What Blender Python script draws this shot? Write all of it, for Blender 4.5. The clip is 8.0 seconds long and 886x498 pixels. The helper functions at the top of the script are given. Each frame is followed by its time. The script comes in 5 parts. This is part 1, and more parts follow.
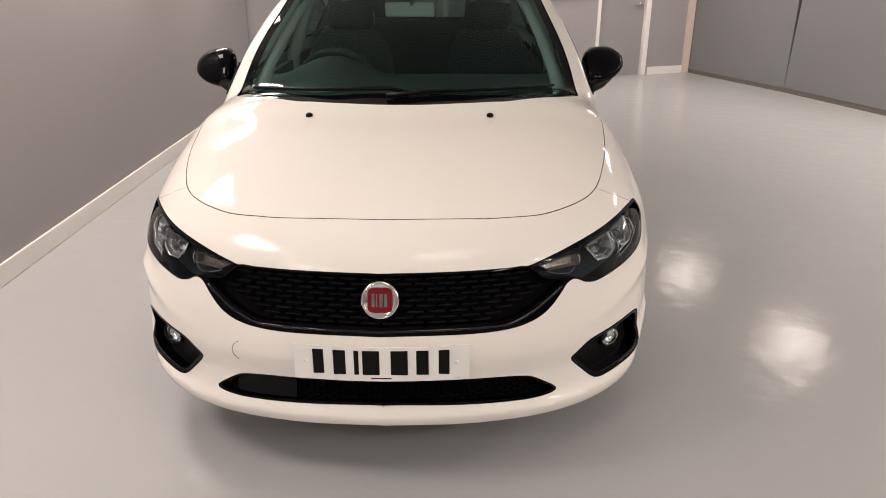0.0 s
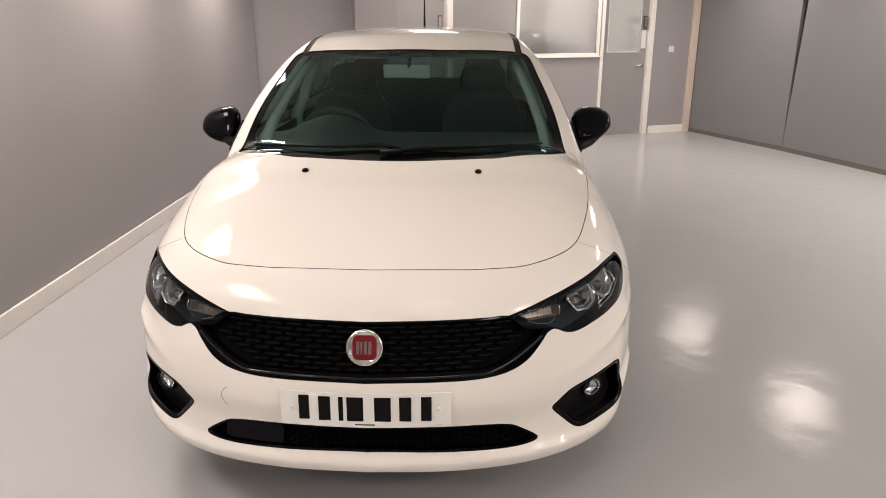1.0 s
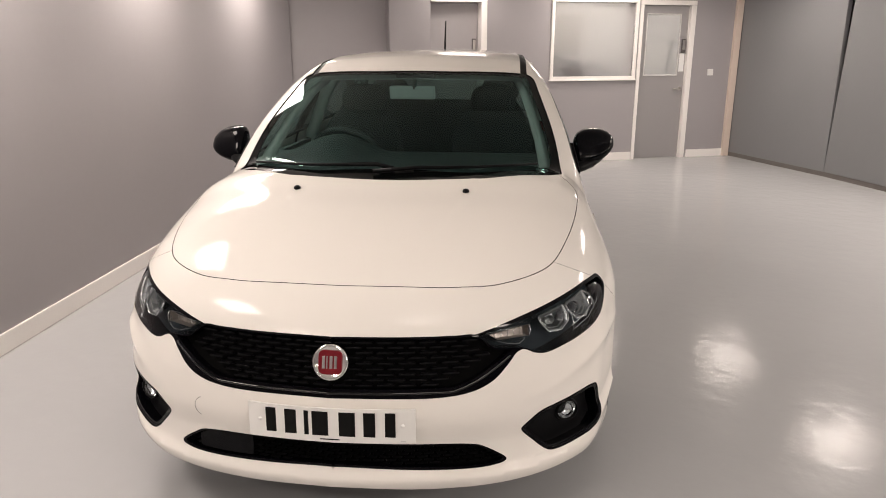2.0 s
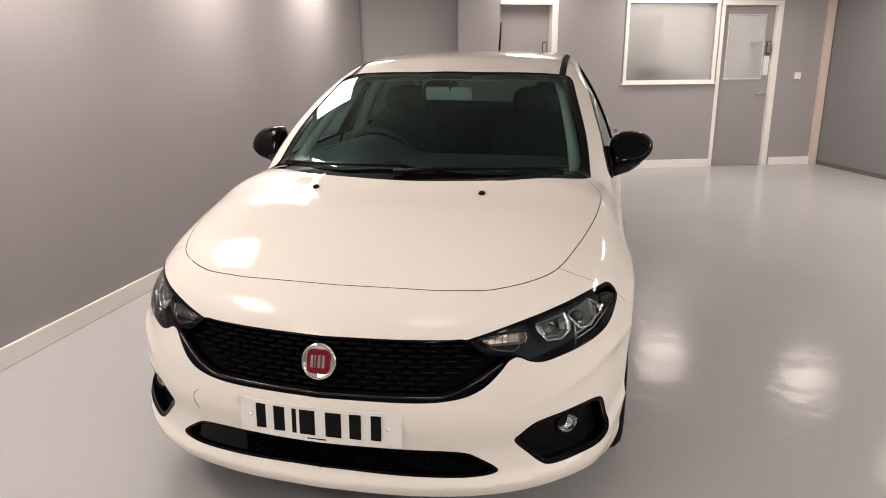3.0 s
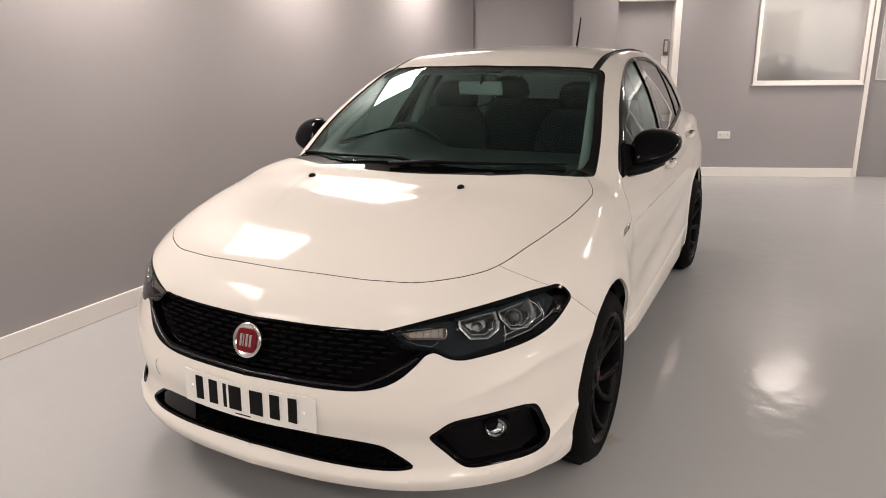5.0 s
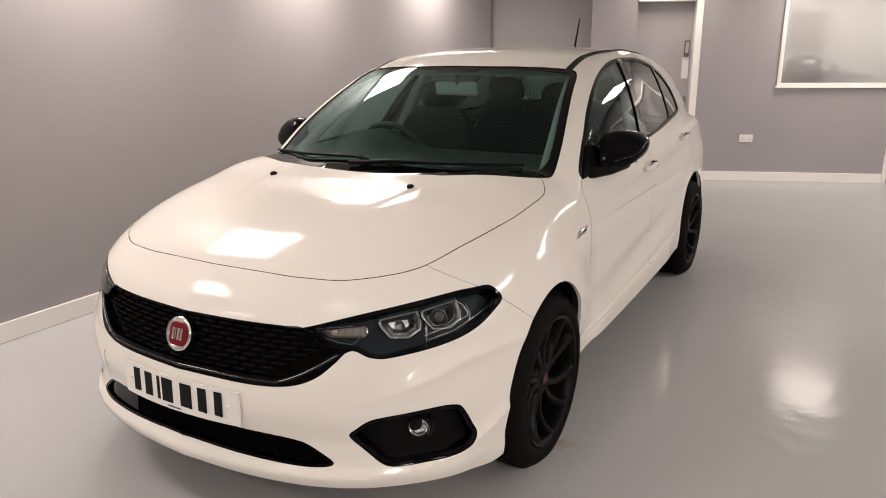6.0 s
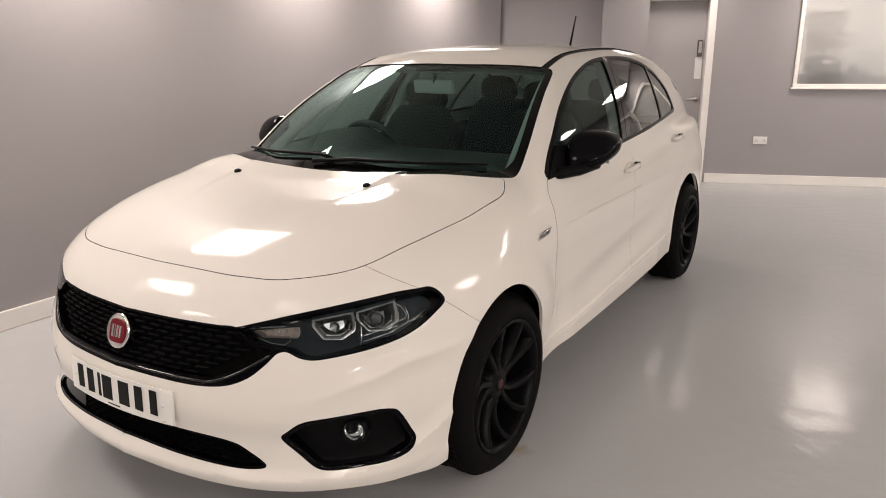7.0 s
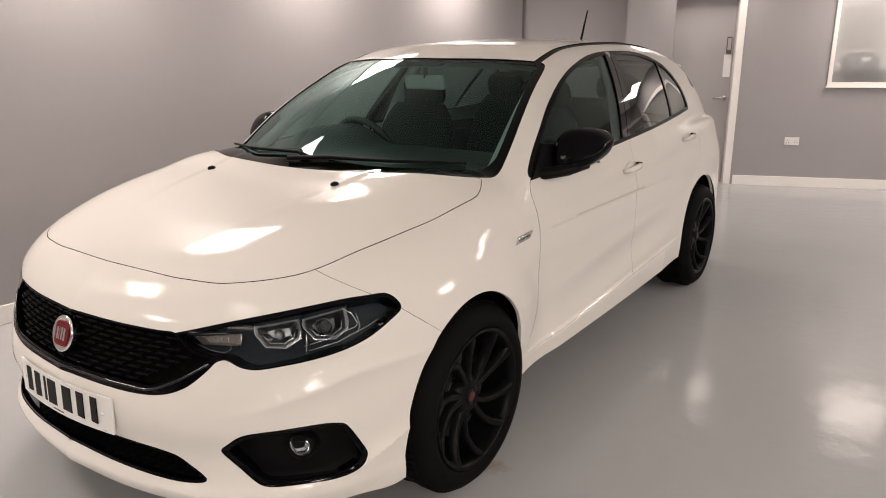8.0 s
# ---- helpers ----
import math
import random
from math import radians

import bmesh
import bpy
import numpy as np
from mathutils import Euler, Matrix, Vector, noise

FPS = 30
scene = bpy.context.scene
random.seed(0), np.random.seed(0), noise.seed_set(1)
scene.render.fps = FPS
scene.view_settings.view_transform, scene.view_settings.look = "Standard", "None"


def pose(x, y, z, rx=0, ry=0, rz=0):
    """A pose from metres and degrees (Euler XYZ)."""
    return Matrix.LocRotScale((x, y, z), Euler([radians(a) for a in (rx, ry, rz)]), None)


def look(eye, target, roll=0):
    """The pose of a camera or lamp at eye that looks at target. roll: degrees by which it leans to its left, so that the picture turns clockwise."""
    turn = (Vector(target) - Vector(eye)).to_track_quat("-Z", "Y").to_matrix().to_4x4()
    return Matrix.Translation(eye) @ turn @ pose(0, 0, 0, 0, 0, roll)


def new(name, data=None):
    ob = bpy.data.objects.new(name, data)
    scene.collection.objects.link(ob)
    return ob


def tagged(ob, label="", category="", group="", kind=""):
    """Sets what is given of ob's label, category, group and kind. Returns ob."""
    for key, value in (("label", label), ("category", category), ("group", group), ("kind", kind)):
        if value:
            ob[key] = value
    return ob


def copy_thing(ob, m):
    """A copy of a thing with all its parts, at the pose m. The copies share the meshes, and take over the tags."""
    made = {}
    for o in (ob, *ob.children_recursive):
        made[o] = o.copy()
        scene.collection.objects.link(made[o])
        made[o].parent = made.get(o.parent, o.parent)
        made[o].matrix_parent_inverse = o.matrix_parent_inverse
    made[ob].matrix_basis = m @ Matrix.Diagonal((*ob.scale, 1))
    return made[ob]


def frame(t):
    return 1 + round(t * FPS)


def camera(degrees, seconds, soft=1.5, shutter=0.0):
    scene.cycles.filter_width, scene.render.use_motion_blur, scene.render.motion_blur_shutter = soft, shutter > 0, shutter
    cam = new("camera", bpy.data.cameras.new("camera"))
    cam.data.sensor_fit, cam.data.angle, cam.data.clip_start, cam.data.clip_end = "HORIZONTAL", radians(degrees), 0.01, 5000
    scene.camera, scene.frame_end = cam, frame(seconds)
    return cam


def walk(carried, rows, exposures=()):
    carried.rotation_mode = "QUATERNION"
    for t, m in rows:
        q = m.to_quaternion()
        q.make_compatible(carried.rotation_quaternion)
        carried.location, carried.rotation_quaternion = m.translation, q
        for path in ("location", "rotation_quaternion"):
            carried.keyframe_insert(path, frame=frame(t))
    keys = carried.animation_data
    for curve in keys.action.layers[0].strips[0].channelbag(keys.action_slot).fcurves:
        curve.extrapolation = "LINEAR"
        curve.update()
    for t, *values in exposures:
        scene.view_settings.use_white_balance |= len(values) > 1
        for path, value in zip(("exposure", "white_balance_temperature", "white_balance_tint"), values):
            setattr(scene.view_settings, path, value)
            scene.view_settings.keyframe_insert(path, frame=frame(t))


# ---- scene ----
cam = camera(64.4, 8.0, soft=1.0)
PATH = [
    (0, (0.207, -1.671, 1.496), (0.165, 0.18, 0.739), -0.2),
    (0.5, (0.24, -1.717, 1.514), (0.19, 0.162, 0.833), 0.2),
    (1, (0.283, -1.748, 1.512), (0.214, 0.156, 0.901), 0.0),
    (1.5, (0.389, -1.762, 1.511), (0.275, 0.153, 0.945), -0.0),
    (3, (0.768, -1.655, 1.48), (0.325, 0.22, 0.943), -0.3),
    (3.5, (0.892, -1.597, 1.471), (0.353, 0.253, 0.935), -0.4),
    (4, (1.056, -1.533, 1.462), (0.411, 0.284, 0.93), -0.5),
    (5.3, (1.463, -1.371, 1.43), (0.567, 0.338, 0.906), -0.5),
    (5.5, (1.52, -1.342, 1.428), (0.606, 0.359, 0.907), -0.5),
    (6, (1.674, -1.254, 1.427), (0.713, 0.42, 0.904), -0.4),
    (6.5, (1.796, -1.177, 1.43), (0.793, 0.474, 0.91), -0.4),
    (7, (1.868, -1.082, 1.414), (0.84, 0.552, 0.892), -0.2),
    (7.5, (1.921, -0.963, 1.402), (0.874, 0.659, 0.878), -0.2),
    (8, (1.977, -0.845, 1.39), (0.864, 0.732, 0.867), -0.2),
]
walk(cam, [(t, look(eye, target, roll)) for t, eye, target, roll in PATH])

# ---- world and light ----
world = bpy.data.worlds.new("world")
scene.world = world
world.use_nodes = True
world.node_tree.nodes["Background"].inputs[0].default_value = (0.9, 0.9, 1.0, 1)
world.node_tree.nodes["Background"].inputs[1].default_value = 0.02
LAMP_RGB = (1.0, 0.875, 0.795)
CEILING = 2.45


# ---- materials ----
def mat(name, rgb, rough=0.5, metal=0.0, coat=0.0, var=0.08, scale=6.0, bump=0.0, bump_scale=150.0, rough_var=0.06, spec=0.5, bump_depth=0.002):
    m = bpy.data.materials.new(name)
    m.use_nodes = True
    n, l = m.node_tree.nodes, m.node_tree.links
    b = n["Principled BSDF"]
    b.inputs["Metallic"].default_value = metal
    b.inputs["Coat Weight"].default_value = coat
    b.inputs["Coat Roughness"].default_value = 0.03
    b.inputs["Specular IOR Level"].default_value = spec
    tc = n.new("ShaderNodeTexCoord")
    n1 = n.new("ShaderNodeTexNoise")
    n1.inputs["Scale"].default_value, n1.inputs["Detail"].default_value = scale, 4
    l.new(tc.outputs["Object"], n1.inputs["Vector"])
    n2 = n.new("ShaderNodeTexNoise")
    n2.inputs["Scale"].default_value, n2.inputs["Detail"].default_value = scale * 17, 3
    l.new(tc.outputs["Object"], n2.inputs["Vector"])
    mix = n.new("ShaderNodeMix")
    mix.data_type = "RGBA"
    mix.inputs["A"].default_value = (*[c * (1 - var) for c in rgb], 1)
    mix.inputs["B"].default_value = (*[min(c * (1 + var), 1) for c in rgb], 1)
    add = n.new("ShaderNodeMath")
    add.operation = "MULTIPLY_ADD"
    add.inputs[1].default_value = 0.3
    l.new(n2.outputs["Fac"], add.inputs[0])
    sc = n.new("ShaderNodeMath")
    sc.operation = "MULTIPLY_ADD"
    sc.inputs[1].default_value, sc.inputs[2].default_value = 0.9, -0.10
    l.new(n1.outputs["Fac"], sc.inputs[0])
    l.new(sc.outputs[0], add.inputs[2])
    l.new(add.outputs[0], mix.inputs["Factor"])
    l.new(mix.outputs["Result"], b.inputs["Base Color"])
    rr = n.new("ShaderNodeMapRange")
    rr.inputs["To Min"].default_value, rr.inputs["To Max"].default_value = max(rough - rough_var, 0), min(rough + rough_var, 1)
    l.new(n1.outputs["Fac"], rr.inputs["Value"])
    l.new(rr.outputs["Result"], b.inputs["Roughness"])
    if bump:
        n3 = n.new("ShaderNodeTexNoise")
        n3.inputs["Scale"].default_value, n3.inputs["Detail"].default_value = bump_scale, 3
        l.new(tc.outputs["Object"], n3.inputs["Vector"])
        bp = n.new("ShaderNodeBump")
        bp.inputs["Strength"].default_value, bp.inputs["Distance"].default_value = bump, bump_depth
        l.new(n3.outputs["Fac"], bp.inputs["Height"])
        l.new(bp.outputs["Normal"], b.inputs["Normal"])
    return m


def pane_mat(name, tint, ior=1.5, rough=0.0, frost=0.0, gloss=(1, 1, 1)):
    """Glass: what is behind it, tinted, under a gloss that grows at grazing angles; frost scatters a share of it."""
    m = bpy.data.materials.new(name)
    m.use_nodes = True
    n, l = m.node_tree.nodes, m.node_tree.links
    n.remove(n["Principled BSDF"])
    tr = n.new("ShaderNodeBsdfTransparent")
    tr.inputs[0].default_value = (*tint, 1)
    gl = n.new("ShaderNodeBsdfGlossy")
    gl.inputs["Roughness"].default_value = rough
    gl.inputs["Color"].default_value = (*gloss, 1)
    lw = n.new("ShaderNodeLayerWeight")
    lw.inputs["Blend"].default_value = 0.5
    pw = n.new("ShaderNodeMath")
    pw.operation = "POWER"
    pw.inputs[1].default_value = 5.0
    l.new(lw.outputs["Facing"], pw.inputs[0])
    f0 = ((ior - 1) / (ior + 1)) ** 2
    fr = n.new("ShaderNodeMath")
    fr.operation = "MULTIPLY_ADD"
    fr.inputs[1].default_value, fr.inputs[2].default_value = 1 - f0, f0
    l.new(pw.outputs[0], fr.inputs[0])
    body = tr
    if frost:
        tl = n.new("ShaderNodeBsdfTranslucent")
        tl.inputs[0].default_value = (0.9, 0.9, 0.9, 1)
        body = n.new("ShaderNodeMixShader")
        body.inputs[0].default_value = frost
        l.new(tr.outputs[0], body.inputs[1])
        l.new(tl.outputs[0], body.inputs[2])
    mx = n.new("ShaderNodeMixShader")
    l.new(fr.outputs[0], mx.inputs[0])
    l.new(body.outputs[0], mx.inputs[1])
    l.new(gl.outputs[0], mx.inputs[2])
    l.new(mx.outputs[0], n["Material Output"].inputs[0])
    return m


def glow(name, rgb, power):
    m = bpy.data.materials.new(name)
    m.use_nodes = True
    b = m.node_tree.nodes["Principled BSDF"]
    b.inputs["Base Color"].default_value = (0.8, 0.8, 0.8, 1)
    b.inputs["Emission Color"].default_value = (*rgb, 1)
    b.inputs["Emission Strength"].default_value = power
    return m


WALL = mat("wall_paint", (0.345, 0.328, 0.335), 0.55, var=0.05, scale=1.3, bump=0.15, bump_scale=220, spec=0.35)
FLOOR = mat("floor_epoxy", (0.405, 0.408, 0.410), 0.155, var=0.05, scale=0.8, bump=0.55, bump_scale=6.5, bump_depth=0.006, rough_var=0.05, spec=0.078)


def floor_marks(m):
    """Rubber specks over the floor, and one brown oil stain by a wheel."""
    n, l = m.node_tree.nodes, m.node_tree.links
    b = n["Principled BSDF"]
    tc = n.new("ShaderNodeTexCoord")
    base = b.inputs["Base Color"].links[0].from_socket

    def ramp(source, lo, hi, top):
        r = n.new("ShaderNodeMapRange")
        for k, v in zip(("From Min", "From Max", "To Min", "To Max"), (lo, hi, top, 0.0)):
            r.inputs[k].default_value = v
        l.new(source, r.inputs["Value"])
        return r.outputs["Result"]

    def over(base, rgb, fac):
        x = n.new("ShaderNodeMix")
        x.data_type = "RGBA"
        l.new(base, x.inputs["A"])
        x.inputs["B"].default_value = (*rgb, 1)
        l.new(fac, x.inputs["Factor"])
        return x.outputs["Result"]

    v = n.new("ShaderNodeTexVoronoi")
    v.inputs["Scale"].default_value, v.inputs["Randomness"].default_value = 1.7, 1.0
    l.new(tc.outputs["Object"], v.inputs["Vector"])
    base = over(base, (0.07, 0.06, 0.055), ramp(v.outputs["Distance"], 0.006, 0.011, 0.8))
    warp = n.new("ShaderNodeTexNoise")
    warp.inputs["Scale"].default_value = 22
    l.new(tc.outputs["Object"], warp.inputs["Vector"])
    shift = n.new("ShaderNodeVectorMath")
    shift.operation = "MULTIPLY_ADD"
    shift.inputs[1].default_value = (0.12, 0.12, 0)
    l.new(warp.outputs["Color"], shift.inputs[0])
    l.new(tc.outputs["Object"], shift.inputs[2])
    d = n.new("ShaderNodeVectorMath")
    d.operation = "DISTANCE"
    d.inputs[1].default_value = (0.915, 1.105, 0)
    l.new(shift.outputs[0], d.inputs[0])
    base = over(base, (0.30, 0.23, 0.13), ramp(d.outputs["Value"], 0.01, 0.065, 0.6))
    l.new(base, b.inputs["Base Color"])


floor_marks(FLOOR)
CEIL = mat("ceiling_paint", (0.75, 0.74, 0.72), 0.8, var=0.03)
TRIM_WHITE = mat("white_gloss_paint", (0.86, 0.83, 0.80), 0.35, var=0.05, scale=3)
DOOR_GREY = mat("door_paint", (0.31, 0.298, 0.298), 0.45, var=0.05, scale=2, bump=0.05)
DOOR_PALE = mat("pale_door_paint", (0.37, 0.352, 0.356), 0.5, var=0.05, scale=2, bump=0.05)
BRUSH = mat("brush_strip", (0.15, 0.135, 0.125), 0.7, var=0.2, scale=9)
SHUTTER = mat("shutter_paint", (0.21, 0.211, 0.218), 0.42, var=0.05, scale=1.2, bump=0.05)
# near-black that stands for shade in gaps and holes
DARK_GAP = mat("gap_shade_black", (0.05, 0.045, 0.045), 0.7)
JOINT_GREY = mat("joint_sealant", (0.36, 0.34, 0.33), 0.6)
STEEL = mat("brushed_steel", (0.55, 0.53, 0.50), 0.3, metal=1.0)
PLASTIC_W = mat("white_plastic", (0.78, 0.77, 0.75), 0.35, var=0.02)
PAPER = mat("white_paper", (0.75, 0.75, 0.74), 0.8, var=0.03)
FROST = pane_mat("frosted_film", (0.92, 0.90, 0.89), 1.45, 0.12, frost=0.30)
PRINT_GREY = mat("grey_print", (0.60, 0.59, 0.58), 0.8)
# peach tone: the warm light on the pale corner post, put into its colour
POST_WARM = mat("post_warm_light", (0.66, 0.56, 0.48), 0.5, var=0.05)
LAMP = glow("lamp_diffuser", LAMP_RGB, 3.0)
LAMP_BACK = glow("office_lamp_diffuser", (1.0, 0.92, 0.86), 5.2)


# ---- building helpers ----
def mesh_of(name, bm, material, smooth=False):
    me = bpy.data.meshes.new(name)
    bm.normal_update()
    bm.to_mesh(me)
    bm.free()
    me.materials.append(material)
    if smooth:
        me.shade_smooth()
    return me


def part(name, bm, material, parent=None, label="", smooth=False):
    ob = new(name, mesh_of(name, bm, material, smooth))
    if parent:
        ob.parent = parent
    if label:
        tagged(ob, label)
    return ob


def add_box(bm, lo, hi, bevel=0.0, m=None):
    r = bmesh.ops.create_cube(bm, size=1)
    v = r["verts"]
    c, d = [(a + b) / 2 for a, b in zip(lo, hi)], [b - a for a, b in zip(lo, hi)]
    for p in v:
        p.co = Vector((c[0] + p.co.x * d[0], c[1] + p.co.y * d[1], c[2] + p.co.z * d[2]))
    if bevel:
        e = list({e for p in v for e in p.link_edges})
        g = bmesh.ops.bevel(bm, geom=e, offset=bevel, segments=2, affect="EDGES", profile=0.7)
        v = list({q for f in g["faces"] for q in f.verts} | {q for q in v if q.is_valid})
    if m is not None:
        bmesh.ops.transform(bm, matrix=m, verts=v)
    return v


def box(lo, hi, bevel=0.0):
    bm = bmesh.new()
    add_box(bm, lo, hi, bevel)
    return bm


def boxes(*pairs, bevel=0.0):
    bm = bmesh.new()
    for lo, hi in pairs:
        add_box(bm, lo, hi, bevel)
    return bm


def add_lathe(bm, profile, n=48, m=None):
    """A body of revolution about the x axis: profile of (x, radius)."""
    rings = []
    for x, r in profile:
        rings.append([bm.verts.new((x, r * math.cos(2 * math.pi * i / n), r * math.sin(2 * math.pi * i / n))) for i in range(n)])
    for a, b in zip(rings, rings[1:]):
        for i in range(n):
            bm.faces.new((a[i], a[(i + 1) % n], b[(i + 1) % n], b[i]))
    vs = [v for r in rings for v in r]
    if m is not None:
        bmesh.ops.transform(bm, matrix=m, verts=vs)
    return rings


def add_tube(bm, pts, radius, n=10, flat=1.0):
    """A tube along points; flat squeezes it in height."""
    pts = [Vector(p) for p in pts]
    rings = []
    for i, p in enumerate(pts):
        t = (pts[min(i + 1, len(pts) - 1)] - pts[max(i - 1, 0)]).normalized()
        a = t.cross(Vector((0, 0, 1)))
        a = a.normalized() if a.length > 1e-4 else Vector((1, 0, 0))
        b = a.cross(t)
        r = radius[i] if isinstance(radius, (list, tuple)) else radius
        rings.append([bm.verts.new(p + a * (r * math.cos(k * 2 * math.pi / n)) + b * (r * flat * math.sin(k * 2 * math.pi / n))) for k in range(n)])
    for a, b in zip(rings, rings[1:]):
        for k in range(n):
            bm.faces.new((a[k], a[(k + 1) % n], b[(k + 1) % n], b[k]))
    bm.faces.new(rings[0][::-1])
    bm.faces.new(rings[-1])


def structure(name, bm, material, label, category, m=None, smooth=False):
    ob = part(name, bm, material, None, "", smooth)
    if m is not None:
        ob.matrix_world = m
    return tagged(ob, label, category, kind="structure")


# ---- the room ----
BACK = Matrix.Translation((0, 7.49, 0)) @ pose(0, 0, 0, 0, 0, math.degrees(math.atan(0.375)))  # u along the back wall, v into it
LEFT = Matrix.Translation((-2.038, 0, 0)) @ pose(0, 0, 0, 0, 0, math.degrees(math.atan(0.027)))  # v along the left wall
RIGHT_A, RIGHT_B = Vector((3.56, 8.82, 0)), Vector((4.23, 7.13, 0))
RIGHT_DIR = Vector((0.30, -0.954, 0)).normalized()


def along(a, d):
    """A frame at a whose x axis runs along d."""
    return Matrix.Translation(a) @ pose(0, 0, 0, 0, 0, math.degrees(math.atan2(d.y, d.x)))


structure("floor", box((-4.5, -9.2, -0.12), (9.5, 11.5, 0.0)), FLOOR, "glossy light grey epoxy resin floor with soft reflections", "floor")
structure("ceiling", box((-4.5, -9.2, CEILING), (9.5, 11.5, CEILING + 0.1)), CEIL, "plain white flat ceiling", "ceiling")
structure("wall_left", box((-0.15, -9.1, 0.0), (0, 6.72, CEILING)), WALL, "long smooth wall painted mid grey", "wall", LEFT)
structure("baseboard_left", box((0, -9.0, 0.0), (0.016, 6.70, 0.105), 0.003), TRIM_WHITE, "white painted baseboard along the grey wall", "baseboard", LEFT)
structure("floor_joint", box((0.016, -9.0, 0.0), (0.021, 6.70, 0.004)), JOINT_GREY, "thin grey sealant joint between baseboard and floor", "trim", LEFT)
# back wall, pierced by a window and two doors
structure("wall_back", boxes(
    ((-1.165, 0, 0), (-0.65, 0.2, CEILING)), ((-0.65, 0, 2.055), (0.005, 0.2, CEILING)), ((0.055, 0, 0), (0.985, 0.2, CEILING)), ((0.005, 0, 2.10), (0.055, 0.2, CEILING)),
    ((0.985, 0, 0), (2.135, 0.2, 1.13)), ((0.985, 0, 2.065), (2.135, 0.2, CEILING)), ((2.135, 0, 0), (2.235, 0.2, CEILING)),
    ((2.235, 0, 2.06), (2.975, 0.2, CEILING)), ((2.975, 0, 0), (4.2, 0.2, CEILING))), WALL, "grey painted wall with two doors and a window", "wall", BACK)
structure("wall_alcove", boxes(((-3.0, 0.20, 0), (-1.0, 0.35, CEILING))), WALL, "set-back stretch of grey painted wall", "wall", BACK)
structure("baseboard_back", boxes(((0.10, -0.016, 0), (2.195, 0.0, 0.105)), ((3.06, -0.016, 0), (3.66, 0, 0.105)), ((-1.165, -0.016, 0), (-0.63, 0, 0.105)), bevel=0.003), TRIM_WHITE, "white painted baseboard of the back wall", "baseboard", BACK)
# the post's warm light is in its colour, no lamp gives it
structure("corner_post", box((3.635, -0.05, 0), (3.73, 0.0, CEILING), 0.006), POST_WARM, "pale post in the corner with warm light in its colour", "trim", BACK)
# two walls added out of view, only to close the room
structure("wall_front", box((-4.5, -9.2, 0), (9.5, -9.0, CEILING)), WALL, "grey wall added out of view to close the room", "wall")
structure("wall_far_right", box((9.0, -9.2, 0), (9.2, 11, CEILING)), WALL, "grey end wall added out of view to close the room", "wall")


def folding_panel(a, d, length, lean, name):
    """A tall plain panel of the folding partition; its first edge leans by a little."""
    bm = bmesh.new()
    add_box(bm, (0, -0.06, 0.055), (length, 0, CEILING - 0.01), 0.004)
    for v in bm.verts:
        if v.co.x < 0.02:
            v.co.x += lean * (v.co.z / CEILING)
    return structure(name, bm, SHUTTER, "tall smooth dark grey folding partition panel", "partition", along(a, d))


ra = (RIGHT_B - RIGHT_A)
folding_panel(RIGHT_A, ra, ra.length - 0.004, 0.0, "partition_1")
folding_panel(RIGHT_B, RIGHT_DIR, 2.9, 0.12, "partition_2")
folding_panel(RIGHT_B + RIGHT_DIR * 2.92, RIGHT_DIR, 2.9, 0.0, "partition_3")
folding_panel(RIGHT_B + RIGHT_DIR * 5.84, RIGHT_DIR, 2.9, 0.0, "partition_4")
folding_panel(RIGHT_B + RIGHT_DIR * 8.76, RIGHT_DIR, 2.9, 0.0, "partition_5")
folding_panel(RIGHT_B + RIGHT_DIR * 11.68, RIGHT_DIR, 2.9, 0.0, "partition_6")
folding_panel(RIGHT_B + RIGHT_DIR * 14.60, RIGHT_DIR, 2.3, 0.0, "partition_7")
structure("partition_track", box((0, -0.055, 0.0), (ra.length, -0.005, 0.055)), BRUSH, "dark brush strip under the partition", "trim", along(RIGHT_A, ra))
structure("partition_track_2", box((0, -0.055, 0.0), (16.9, -0.005, 0.055)), BRUSH, "dark brush strip under the partition", "trim", along(RIGHT_B, RIGHT_DIR))
# added dark sheet: the shade of the partition's gap, put into colour
structure("partition_gap_shade", box((-1, 0.06, 0), (18.8, 0.2, CEILING)), DARK_GAP, "dark sheet that stands for shade in the partition's gap", "wall", along(RIGHT_A, RIGHT_DIR) @ Matrix.Translation((0, 0.12, 0)))
# office behind the back wall
structure("wall_office", boxes(((0.3, 2.2, 0), (4.2, 2.3, CEILING)), ((0.3, 0.2, 0), (0.4, 2.2, CEILING)), ((4.1, 0.2, 0), (4.2, 2.2, CEILING))), CEIL, "white painted office walls behind the window", "wall", BACK)
structure("wall_lobby", boxes(((-1.2, 1.2, 0), (0.3, 1.3, CEILING))), WALL, "grey wall behind the second door", "wall", BACK)


def window_1():
    w = structure("window_1", boxes(((0.945, -0.02, 1.09), (2.175, 0.03, 1.13)), ((0.945, -0.02, 2.065), (2.175, 0.03, 2.125)), ((0.945, -0.02, 1.13), (0.985, 0.03, 2.065)), ((2.135, -0.02, 1.13), (2.175, 0.03, 2.065)), bevel=0.004),
                  TRIM_WHITE, "white framed interior window with frosted film, lit from behind", "window", BACK)
    p = part("pane", box((0.985, 0.035, 1.13), (2.135, 0.041, 2.065)), FROST, w, "frosted glass pane")
    p.visible_shadow = False
    part("window_sill", box((0.930, -0.035, 1.075), (2.19, 0.0, 1.092), 0.003), TRIM_WHITE, w)
    return w


